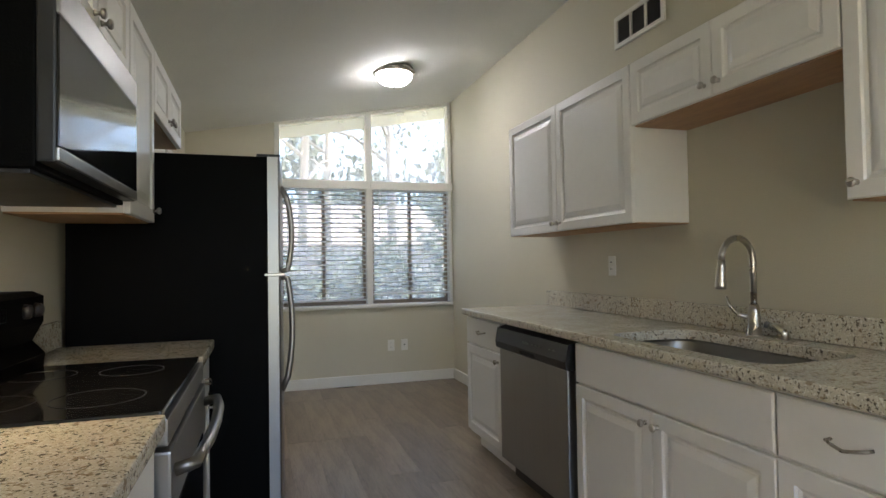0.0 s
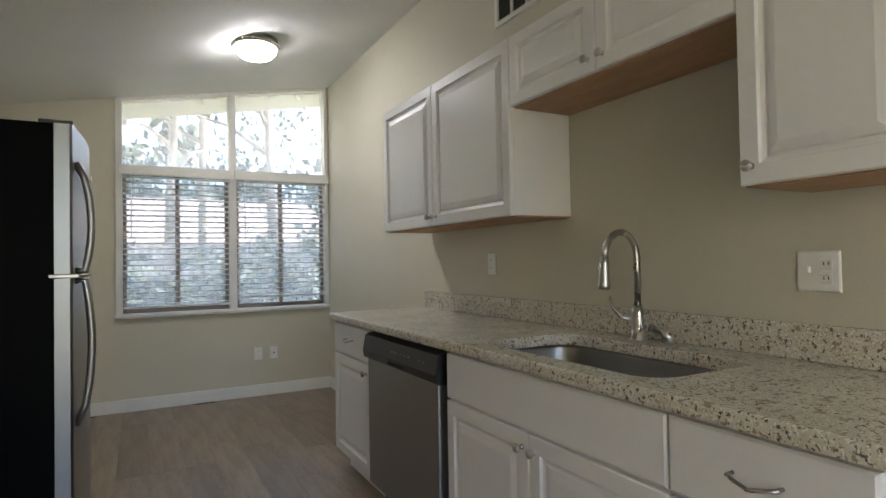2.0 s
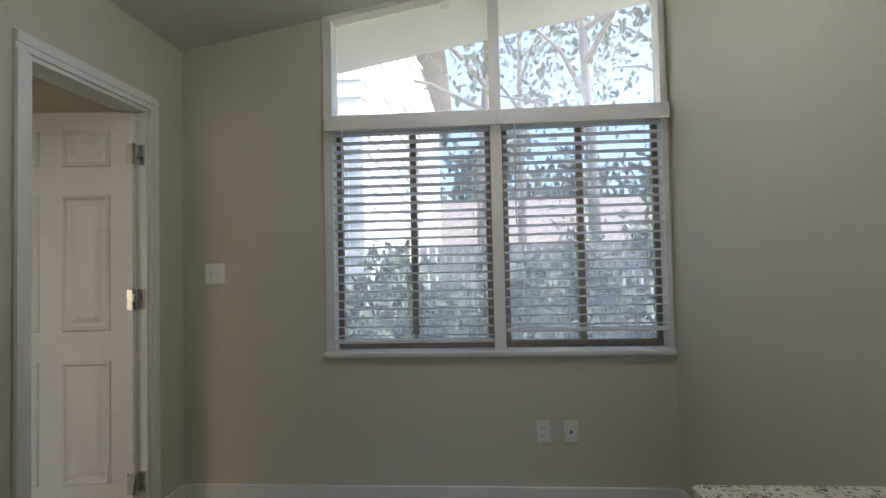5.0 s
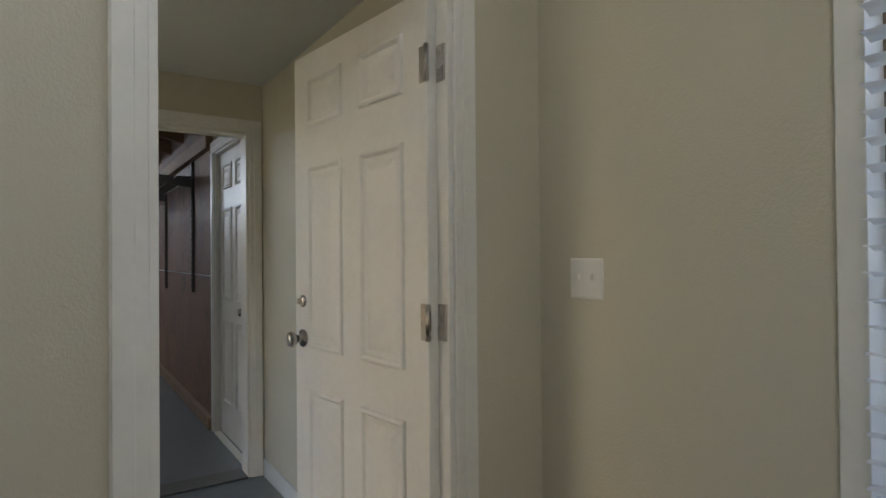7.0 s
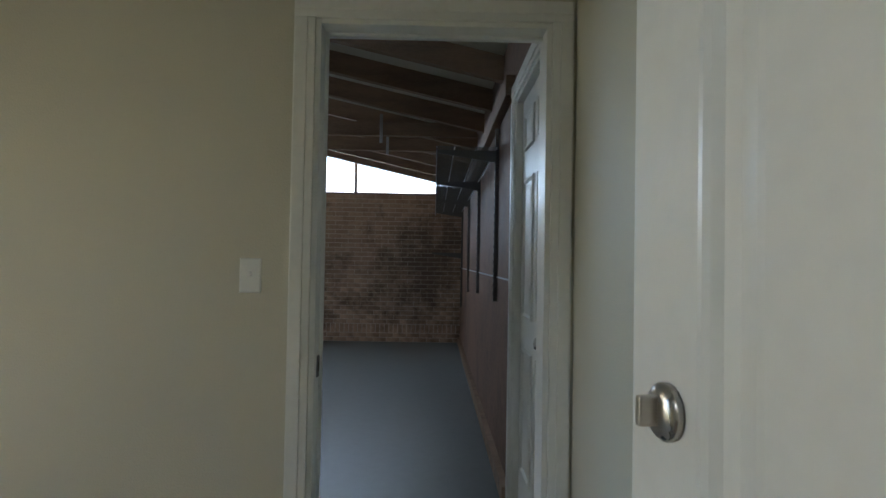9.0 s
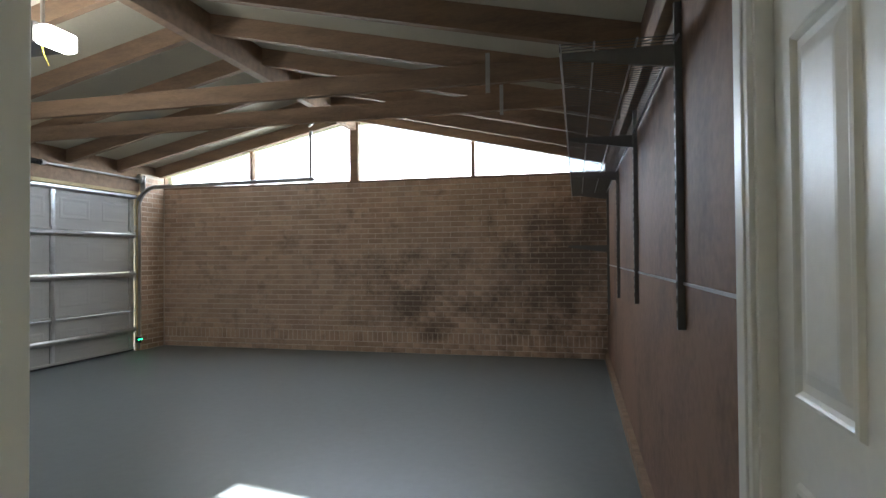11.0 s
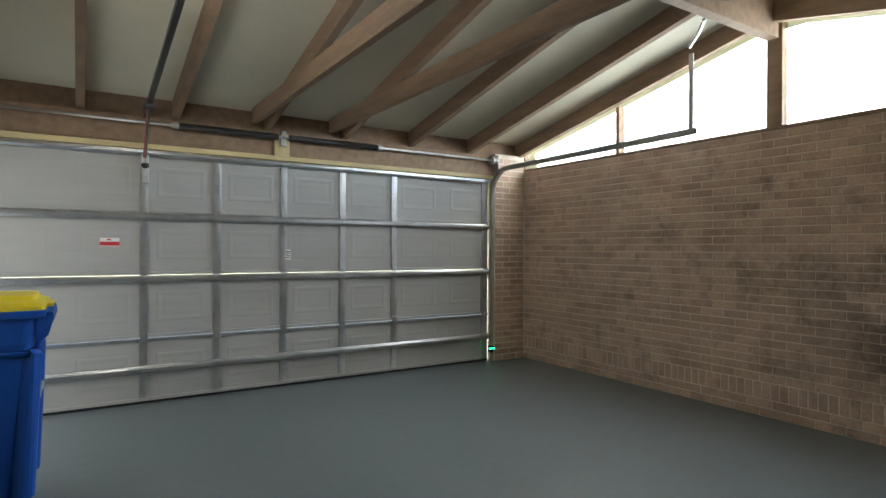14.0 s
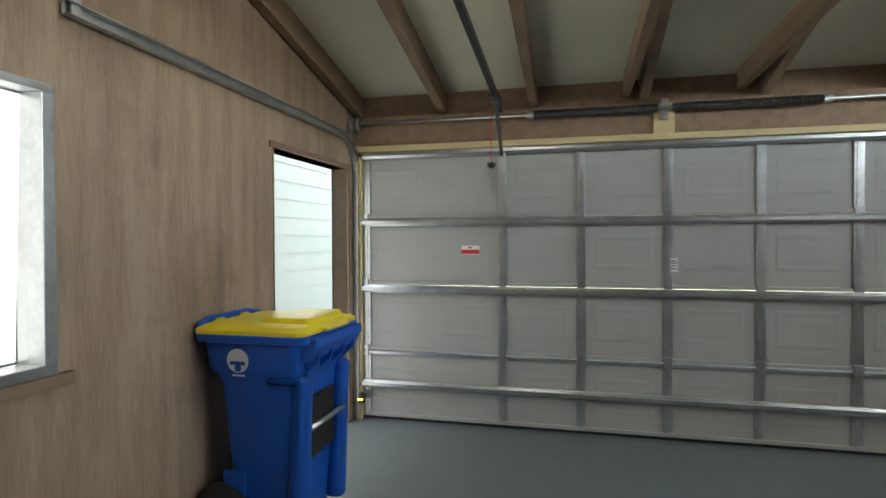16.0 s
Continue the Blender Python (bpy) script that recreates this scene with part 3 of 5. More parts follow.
blind(WM + 0.035, W1 - 0.035, 0.905, "white horizontal slat blind ending a hand above the sill")

# ---- kitchen ceiling lamp and air vent ----
lx, ly = 1.08, 4.86
lz = kceil(lx)
lamp = thing("ceiling_lamp", (lx, ly, lz), "round flush ceiling lamp with glowing white glass bowl", "lamp")
part("base_ring", lathe((lx, ly, lz + 0.01), (0.0, 0, -1), ((0, 0.15), (0.03, 0.168), (0.045, 0.168), (0.055, 0.15)), 32), NICKEL, lamp, "brushed nickel ring", smooth=True)
part("glass_bowl", lathe((lx, ly, lz - 0.045), (0, 0, -1), ((0, 0.145), (0.03, 0.135), (0.06, 0.105), (0.078, 0.06), (0.085, 0.012)), 32), LAMPG, lamp, "glowing frosted glass bowl", smooth=True)
part("finial", lathe((lx, ly, lz - 0.128), (0, 0, -1), ((0, 0.012), (0.01, 0.012), (0.018, 0.004)), 12), NICKEL, lamp, smooth=True)
vent = thing("air_vent", (2.0, 2.99, 2.5), "white wall air return vent with dark louvres", "vent")
vy0, vy1, vz0, vz1 = 2.78, 3.2, 2.42, 2.60
vb = bmesh.new()
for c in ((1.985, vy0, vz0, 2.0, vy1, vz0 + 0.025), (1.985, vy0, vz1 - 0.025, 2.0, vy1, vz1), (1.985, vy0, vz0 + 0.025, 2.0, vy0 + 0.025, vz1 - 0.025), (1.985, vy1 - 0.025, vz0 + 0.025, 2.0, vy1, vz1 - 0.025), (1.985, vy0 + 0.14, vz0 + 0.025, 2.0, vy0 + 0.155, vz1 - 0.025), (1.985, vy0 + 0.265, vz0 + 0.025, 2.0, vy0 + 0.28, vz1 - 0.025)):
    bx(*c, bevel=0.002, bm=vb)
part("vent_frame", vb, TRIM, vent)
part("backing", bx(1.996, vy0 + 0.02, vz0 + 0.02, 1.999, vy1 - 0.02, vz1 - 0.02), DARK, vent)
for k in range(9):
    z = vz0 + 0.032 + k * 0.0145
    part("slat", prism([(1.987, z), (1.996, z + 0.007), (1.996, z + 0.0085), (1.987, z + 0.0015)], vy0 + 0.026, vy1 - 0.026), ALU, vent)

# ---- sink side cabinets ----
def bow_pull(parent, f, u, z, w=0.1):
    p = [f(u + w * s / 2, z - 0.012 * (1 - abs(s)), h) for s, h in ((-1, 0.0), (-0.97, 0.02), (-0.6, 0.027), (0, 0.029), (0.6, 0.027), (0.97, 0.02), (1, 0.0))]
    part("pull_handle", tube(p, 0.0045, 8), NICKEL, parent, "brushed nickel bow pull", smooth=True)


def face_door(parent, f, u0, z0, u1, z1, name="door"):
    return part(name, plate(f, u0 + 0.002, z0, u1 - 0.002, z1, RAISED), CAB, parent)


def base_cabinet(side, face, back, y0, y1, drawers, doors, label, knobs, top=0.872):
    """A base cabinet: body, toe kick, drawer fronts over doors."""
    f = facing(side, face)
    lo, hi = sorted((face, back))
    c = thing("base_cabinet", ((face + back) / 2, (y0 + y1) / 2, 0), label, "cabinet", "kitchen base cabinets")
    part("body", bx(lo, y0, 0.105, hi, y1, top, 0.002), CAB, c)
    if top < 0.8:
        part("face_rail", bx(lo, y0, top, lo + 0.02, y1, 0.872), CAB, c)
    k = -0.07 if side == "+x" else 0.07
    l2, h2 = sorted((face + k, back))
    part("toe_kick", bx(l2, y0, 0, h2, y1, 0.105), CAB, c)
    for a, b in drawers:
        d = part("drawer_front", plate(f, a + 0.003, 0.695, b - 0.003, 0.862, SLAB), CAB, c)
        if b - a < 0.7:
            bow_pull(d, lambda u, v, h: f(u, v, h + 0.02), (a + b) / 2, 0.785)
    for (a, b), kn in zip(doors, knobs):
        d = face_door(c, f, a, 0.125, b, 0.685)
        knob(d, f(kn, 0.64, 0.02), Vector(f(0, 0, 1)) - Vector(f(0, 0, 0)))
    return c


F = 1.385
base_cabinet("-x", F, 1.998, 3.475, 4.04, [(3.475, 4.04)], [(3.475, 4.04)], "white base cabinet with one drawer at the counter's window end", [3.51])
base_cabinet("-x", F, 1.998, 1.63, 2.655, [(1.63, 2.655)], [(2.1425, 2.655), (1.63, 2.1425)], "wide white sink base cabinet with two raised-panel doors", [2.175, 2.11], 0.66)
base_cabinet("-x", F, 1.998, 1.215, 1.63, [(1.215, 1.63)], [(1.215, 1.63)], "white base cabinet with a drawer beside the sink cabinet", [1.25])

dwm = thing("dishwasher", (1.68, 3.06, 0), "stainless steel dishwasher with black control panel under the counter", "dishwasher")
part("tub_body", bx(1.40, 2.67, 0.1, 1.99, 3.46, 0.868), PLASTIC, dwm)
part("door_panel", bx(1.352, 2.70, 0.115, 1.40, 3.455, 0.735, 0.008), STEELV, dwm)
cp = part("control_panel", prism([(1.335, 0.742), (1.33, 0.775), (1.345, 0.85), (1.40, 0.865), (1.40, 0.735), (1.345, 0.735)], 2.675, 3.465), PLASTIC, dwm, "black glossy control panel")
part("grip_recess_shade", bx(1.331, 2.98, 0.747, 1.345, 3.15, 0.765, 0.003), DARK, cp)
for y in (2.78, 2.82, 2.92, 2.96, 3.0):
    part("button", bx(1.333, y, 0.805, 1.345, y + 0.018, 0.811, 0.001), ALU, cp)
part("marking", bx(1.3345, 3.05, 0.802, 1.345, 3.12, 0.812), ALU, cp)
part("toe_panel", bx(1.44, 2.67, 0, 1.46, 3.46, 0.1), PLASTIC, dwm)


# granite top with a cut-out for the sink
def rounded(cx, cy, hx, hy, r, n=6):
    out = []
    for sx, sy, a0 in ((1, 1, 0), (-1, 1, 90), (-1, -1, 180), (1, -1, 270)):
        for k in range(n + 1):
            a = radians(a0 + 90 * k / n)
            out.append((cx + sx * (hx - r) + r * math.cos(a), cy + sy * (hy - r) + r * math.sin(a)))
    return out


SX, SY, SHX, SHY = 1.635, 2.115, 0.205, 0.40
top = bmesh.new()
inner = rounded(SX, SY, SHX, SHY, 0.09)
box0 = (1.34, SY - 0.46, 1.998, SY + 0.46)


def edge_of(x, y):
    dx, dy = x - SX, y - SY
    s = min((box0[2] - SX) / dx if dx > 1e-6 else ((box0[0] - SX) / dx if dx < -1e-6 else 1e9), (box0[3] - SY) / dy if dy > 1e-6 else ((box0[1] - SY) / dy if dy < -1e-6 else 1e9))
    return SX + dx * s, SY + dy * s


outer = [edge_of(x, y) for x, y in inner]
for cx_, cy_ in ((box0[2], box0[3]), (box0[0], box0[3]), (box0[0], box0[1]), (box0[2], box0[1])):
    k = min(range(len(outer)), key=lambda i: (outer[i][0] - cx_) ** 2 + (outer[i][1] - cy_) ** 2)
    outer[k] = (cx_, cy_)
loops = []
for pts, z in ((inner, 0.875), (inner, 0.912), ([(SX + (x - SX) * 1.008, SY + (y - SY) * 1.004) for x, y in inner], 0.915)):
    loops.append([top.verts.new((x, y, z)) for x, y in pts])
for ins, z in ((0.008, 0.915), (0.002, 0.912), (0.0, 0.905), (0.0, 0.885), (0.003, 0.878), (0.008, 0.875)):
    loops.append([top.verts.new((min(max(x, box0[0] + ins), box0[2]), min(max(y, box0[1]), box0[3]), z)) for x, y in outer])
loops.append(loops[0])
for a, b in zip(loops, loops[1:]):
    for k in range(len(a)):
        j = (k + 1) % len(a)
        try:
            top.faces.new((a[k], a[j], b[j], b[k]))
        except ValueError:
            pass
ct = thing("countertop", (1.67, 2.6, 0.875), "speckled cream granite countertop with backsplash around the sink", "countertop")
EDGE = [(1.348, 0.915), (1.342, 0.912), (1.34, 0.905), (1.34, 0.885), (1.342, 0.878), (1.348, 0.875), (1.998, 0.875), (1.998, 0.915)]
joined(top, prism(EDGE, 1.18, SY - 0.46))
joined(top, prism(EDGE, SY + 0.46, 4.06))
part("granite_slab", top, GRAN, ct)
part("backsplash", bx(1.975, 1.18, 0.916, 1.998, 4.06, 1.018, 0.003), GRAN, ct)

sk = thing("sink", (SX, SY, 0.69), "stainless steel undermount single-bowl sink set in granite", "sink")
bm = bmesh.new()
rows = [[bm.verts.new((x, y, z)) for x, y in rounded(SX, SY, SHX + g, SHY + g, max(0.09 + g, 0.03))] for g, z in ((0.02, 0.874), (0.006, 0.874), (0.003, 0.86), (-0.008, 0.72), (-0.03, 0.70), (-0.12, 0.695))]
for a, b in zip(rows, rows[1:]):
    for k in range(len(a)):
        bm.faces.new((a[k], a[(k + 1) % len(a)], b[(k + 1) % len(a)], b[k]))
bm.faces.new(rows[-1])
part("bowl", bm, SINKM, sk, smooth=True)
part("drain", lathe((SX, SY, 0.6955), (0, 0, 1), ((0, 0.05), (0.003, 0.045), (0.001, 0.03), (0.0015, 0.01)), 20), NICKEL, sk, smooth=True)
FX, FY = 1.925, 2.225
fc = thing("faucet", (FX, FY, 0.915), "brushed nickel pull-down gooseneck kitchen faucet on granite", "faucet")
part("base", lathe((FX, FY, 0.915), (0, 0, 1), ((0, 0.032), (0.006, 0.032), (0.012, 0.026), (0.05, 0.024), (0.1, 0.022), (0.125, 0.017)), 20), NICKEL, fc, smooth=True)
arc = [(FX, FY, 1.03), (FX, FY, 1.2)] + [(FX - 0.085 * (1 - math.cos(radians(a))), FY - 0.008 * (1 - math.cos(radians(a))), 1.215 + 0.088 * math.sin(radians(a))) for a in range(0, 181, 15)]
part("gooseneck", tube(arc, 0.0125, 12), NICKEL, fc, smooth=True)
part("spray_head", lathe((FX - 0.17, FY - 0.016, 1.217), (-0.06, 0.0, -1), ((0, 0.0135), (0.02, 0.015), (0.05, 0.017), (0.1, 0.021), (0.112, 0.02), (0.114, 0.012)), 18), NICKEL, fc, smooth=True)
part("lever", tube([(FX - 0.005, FY + 0.015, 0.985), (FX - 0.03, FY + 0.05, 0.995), (FX - 0.052, FY + 0.07, 1.03), (FX - 0.06, FY + 0.08, 1.07)], [0.011, 0.009, 0.006, 0.005], 10), NICKEL, fc, smooth=True)
ss = thing("soap_dispenser", (1.93, 2.10, 0.915), "short dark nickel air gap beside the faucet", "dispenser")
part("body", tube([(1.93, 2.10, 0.915), (1.93, 2.10, 0.94), (1.92, 2.11, 0.955), (1.90, 2.135, 0.965)], [0.022, 0.02, 0.016, 0.012], 14), NICKEL, ss, smooth=True)
part("cap", lathe((1.90, 2.135, 0.965), (-0.5, 0.6, 0.3), ((0, 0.012), (0.012, 0.014), (0.016, 0.008)), 12), ALU, ss, smooth=True)


def wall_cabinet(side, face, back, y0, y1, z0, z1, doors, knobs, label, group):
    f = facing(side, face)
    lo, hi = sorted((face, back))
    c = thing("wall_cabinet", ((face + back) / 2, (y0 + y1) / 2, z0), label, "cabinet", group)
    part("body", bx(lo, y0, z0 + 0.006, hi, y1, z1, 0.002), CAB, c)
    part("underside", bx(lo + 0.003, y0 + 0.003, z0, hi - 0.003, y1 - 0.003, z0 + 0.006), RAW, c, "raw brown plywood underside")
    for (a, b), kn in zip(doors, knobs):
        d = face_door(c, f, a, z0 + 0.004, b, z1 - 0.004)
        knob(d, f(kn, z0 + 0.05, 0.02), Vector(f(0, 0, 1)) - Vector(f(0, 0, 0)))
    return c


G = "upper cabinets over the sink"
U = 1.70
wall_cabinet("-x", U, 1.998, 2.655, 4.0, 1.39, 2.13, [(3.35, 4.0), (2.655, 3.35)], [3.385, 3.315], "white two-door wall cabinet with raised panels and nickel knobs", G)
wall_cabinet("-x", U, 1.998, 1.655, 2.653, 1.835, 2.13, [(2.155, 2.653), (1.655, 2.155)], [2.19, 2.12], "short white wall cabinet bridging over the sink", G)
wall_cabinet("-x", U, 1.998, 1.245, 1.653, 1.385, 2.13, [(1.245, 1.653)], [1.62], "tall single-door white wall cabinet right of the sink".replace(" right of", " beside"), G)

# ---- range side ----
L = -0.145
base_cabinet("+x", L - 0.03, -0.718, -0.1, 1.755, [(1.2, 1.755)], [(1.2, 1.755)], "white base cabinet below the near granite counter", [1.24])
base_cabinet("+x", L - 0.03, -0.718, 2.56, 3.03, [(2.56, 3.03)], [(2.56, 3.03)], "narrow white base cabinet between range and refrigerator", [2.99])
for y0, y1 in ((-0.1, 1.765), (2.55, 3.035)):
    c2 = thing("countertop", (-0.4, y0, 0.875), "speckled cream granite countertop beside the range", "countertop")
    part("granite_slab", bx(-0.718, y0, 0.875, L + 0.01, y1, 0.915, 0.006), GRAN, c2)
    part("backsplash", bx(-0.718, y0, 0.916, -0.695, y1, 1.018, 0.003), GRAN, c2)

rg = thing("range", (-0.42, 2.16, 0), "black glass-top electric range with stainless steel oven door", "stove")
R0, R1 = 1.775, 2.54
part("body", bx(-0.70, R0, 0.02, L - 0.03, R1, 0.895, 0.003), BLACK, rg)
part("glass_top", bx(-0.69, R0, 0.895, L + 0.0, R1, 0.918, 0.005), BGLASS, rg, "shiny black ceramic glass top")
for cy_, r in ((1.97, 0.1), (2.34, 0.085)):
    for cx_ in (-0.31, -0.54):
        ring = [(cx_ + r * math.cos(radians(q)), cy_ + r * math.sin(radians(q)), 0.9182) for q in range(0, 361, 10)]
        part("burner_ring", tube(ring, 0.0008, 5), PLASTIC, rg, "thin printed burner ring")
part("front_trim", bx(L - 0.03, R0 + 0.004, 0.84, L + 0.012, R1 - 0.004, 0.9, 0.005), STEELV, rg, "stainless front strip")
od = part("oven_door", bx(L - 0.03, R0 + 0.006, 0.23, L + 0.018, R1 - 0.006, 0.83, 0.006), STEELV, rg, "stainless steel oven door")
part("oven_window", bx(L + 0.012, R0 + 0.11, 0.34, L + 0.0205, R1 - 0.11, 0.69, 0.002), BGLASS, od)
part("oven_handle", tube([(L + 0.018, R0 + 0.05, 0.775), (L + 0.06, R0 + 0.06, 0.785), (L + 0.075, R0 + 0.2, 0.79), (L + 0.08, (R0 + R1) / 2, 0.79), (L + 0.075, R1 - 0.2, 0.79), (L + 0.06, R1 - 0.06, 0.785), (L + 0.018, R1 - 0.05, 0.775)], 0.015, 10), STEEL, od, smooth=True)
part("drawer", bx(L - 0.03, R0 + 0.006, 0.05, L + 0.014, R1 - 0.006, 0.22, 0.006), STEELV, rg, "stainless storage drawer")
bg = part("backguard", prism([(-0.715, 0.918), (-0.60, 0.918), (-0.595, 0.96), (-0.63, 1.0), (-0.60, 1.06), (-0.60, 1.14), (-0.63, 1.155), (-0.715, 1.155)], R0, R1), BLACK, rg, "black control backguard")
for y in (1.85, 1.93, 2.39, 2.47):
    part("control_knob", lathe((-0.60, y, 1.1), (1, 0, 0), ((0, 0.022), (0.015, 0.02), (0.022, 0.012)), 16), PLASTIC, bg, smooth=True)
part("clock_display", bx(-0.602, 2.06, 1.08, -0.597, 2.26, 1.12, 0.001), BGLASS, bg)

mw = thing("microwave", (-0.53, 2.16, 1.43), "stainless over-the-range microwave with black glass door", "microwave")
part("case", bx(-0.718, R0, 1.43, -0.375, R1, 1.84, 0.004), BLACK, mw)
md = part("door", bx(-0.375, R0, 1.442, -0.338, R1, 1.84, 0.006), PLASTIC, mw, "black door")
part("top_band", bx(-0.345, R0 + 0.002, 1.752, -0.332, R1 - 0.002, 1.838, 0.005), STEELV, md, "wide stainless steel band over the glass")
part("bottom_band", bx(-0.345, R0 + 0.002, 1.445, -0.3325, R1 - 0.002, 1.474, 0.004), STEELV, md, "narrow stainless steel strip under the glass")
part("door_glass", bx(-0.345, R0 + 0.004, 1.476, -0.3335, R1 - 0.004, 1.75, 0.002), BGLASS, md, "glossy black door glass")
part("bottom_grille", bx(-0.70, R0 + 0.02, 1.42, -0.39, R1 - 0.02, 1.43, 0.002), PLASTIC, mw)
part("task_light", bx(-0.60, R0 + 0.06, 1.417, -0.5, R0 + 0.16, 1.421, 0.001), glow("task_light_lens", (1.0, 0.72, 0.38), 14.0), mw, "glowing warm cooktop light")

G = "upper cabinets over the range"
wall_cabinet("+x", -0.375, -0.718, 2.55, 2.995, 1.40, 2.13, [(2.55, 2.995)], [2.96], "tall narrow white wall cabinet beside the microwave", G)
wall_cabinet("+x", -0.375, -0.718, R0, R1, 1.845, 2.13, [(R0, 2.158), (2.158, R1)], [2.12, 2.19], "short white two-door cabinet above the microwave", G)
wall_cabinet("+x", -0.375, -0.718, 3.0, 3.81, 1.86, 2.13, [(3.0, 3.405), (3.405, 3.81)], [3.37, 3.44], "short white two-door cabinet above the refrigerator", G)

# refrigerator
fg = thing("refrigerator", (-0.3, 3.33, 0), "top-freezer refrigerator with black sides and curved stainless doors", "refrigerator")
Y0, Y1 = 3.06, 3.82
part("cabinet_body", bx(-0.69, Y0, 0.02, 0.085, Y1, 1.705, 0.005), BLACK, fg, "textured black cabinet")


def curved_door(z0, z1):
    rows = [(Y0, 0.085), (Y0, 0.13)] + [(Y0 + 0.008 + (Y1 - Y0 - 0.016) * k / 12, 0.138 + 0.022 * math.sin(math.pi * k / 12)) for k in range(13)] + [(Y1, 0.13), (Y1, 0.085)]
    bm = bmesh.new()
    ends = [[bm.verts.new((x, y, z)) for y, x in rows] for z in (z0, z1)]
    bm.faces.new(ends[0])
    bm.faces.new(ends[1][::-1])
    for k in range(len(rows)):
        j = (k + 1) % len(rows)
        bm.faces.new((ends[0][k], ends[0][j], ends[1][j], ends[1][k]))
    return bm


fd = part("freezer_door", curved_door(1.19, 1.705), STEELV, fg, "stainless freezer door")
rd = part("fridge_door", curved_door(0.09, 1.175), STEELV, fg, "stainless refrigerator door")
for dr, z0, z1 in ((fd, 1.20, 1.58), (rd, 0.66, 1.165)):
    hi = z1 if dr is fd else z0
    lo = z0 if dr is fd else z1
    pts = [(0.142, Y0 + 0.06, lo)] + [(0.15 + 0.04 * math.sin(math.pi * (0.12 + 0.88 * k / 8)) ** 0.7, Y0 + 0.06, lo + (hi - lo) * k / 8) for k in range(8)] + [(0.142, Y0 + 0.06, hi)]
    part("door_handle", tube(pts, 0.013, 10), STEEL, dr, "long curved steel handle", smooth=True)
part("hinge_cover", bx(0.04, Y0 + 0.01, 1.705, 0.14, Y0 + 0.07, 1.719, 0.004), PLASTIC, fg)
part("centre_hinge", bx(0.07, Y0 - 0.004, 1.177, 0.155, Y0 + 0.08, 1.188, 0.002), NICKEL, fg)
part("badge", bx(0.145, Y1 - 0.1, 1.60, 0.1525, Y1 - 0.03, 1.625, 0.002), NICKEL, fg, "small plain metal badge")
part("toe_grille", bx(0.05, Y0 + 0.01, 0.02, 0.08, Y1 - 0.01, 0.085, 0.002), PLASTIC, fg)

# ---- garage roof timbers ----
RX = (-9.66, -8.95, -8.17, -7.40, -6.62, -5.84, -5.14, -4.45)
for x in RX:
    for s, ya, yb in ((-1, -0.9, 2.63), (1, 2.71, 6.5)):
        if s > 0 and x > -4.3:
            continue
        r = thing("rafter", (x, (ya + yb) / 2, groof((ya + yb) / 2)), "brown rough-sawn timber rafter under the pale roof boards", "rafter", "garage rafters")
        part("beam", prism([(ya, groof(ya)), (yb, groof(yb)), (yb, groof(yb) + 0.158), (ya, groof(ya) + 0.158)], x - 0.03, x + 0.03, "x"), TIMBER, r)
rb = thing("ridge_beam", (-7.0, 2.67, 2.98), "heavy pale-bottomed timber ridge beam along the garage roof", "beam")
part("beam", bx(-9.72, 2.625, 2.98, -4.42, 2.715, 3.25, 0.006), TIMBER, rb)
for x in (-6.5, -7.25):
    tb = thing("tie_beam", (x, 2.8, 2.54), "long brown timber tie beam crossing the garage under the rafters", "beam", "garage tie beams")
    part("beam", bx(x - 0.025, -0.34, 2.47, x + 0.025, 5.94, 2.61, 0.005), TIMBER, tb)
for x, z0 in ((-6.53, 2.35), (-7.28, 2.38)):
    hk = thing("hanger_strap", (x, 5.0, z0), "short pale metal strap nailed to a tie beam", "strap", "hanger straps")
    part("strap", bx(x + 0.055, 4.985, z0 + 0.05, x + 0.06, 5.015, 2.68, 0.001), GALV, hk)
wall("wall_garage_jog_north_gap", "y", -2.92, -2.8, 6.0, 6.12, 0, 2.75, WALL)

# header over the garage door
run("trim_garage_header", TIMBER, (-9.3, -0.36, 2.19, -4.4, -0.325, 2.42))
run("trim_garage_stop", PINE, (-9.3, -0.36, 2.145, -4.4, -0.30, 2.19))
run("trim_garage_jamb", PINE, (-4.47, -0.36, 0, -4.405, -0.32, 2.145), (-9.28, -0.36, 0, -9.235, -0.32, 2.145))
bp_ = thing("spring_bracket_block", (-6.75, -0.3, 2.2), "small yellow pine block carrying the spring bracket", "bracket")
part("block", bx(-6.82, -0.322, 2.18, -6.68, -0.295, 2.40, 0.003), PINE, bp_)
part("bracket", bx(-6.775, -0.295, 2.28, -6.725, -0.255, 2.42, 0.004), GALV, bp_)

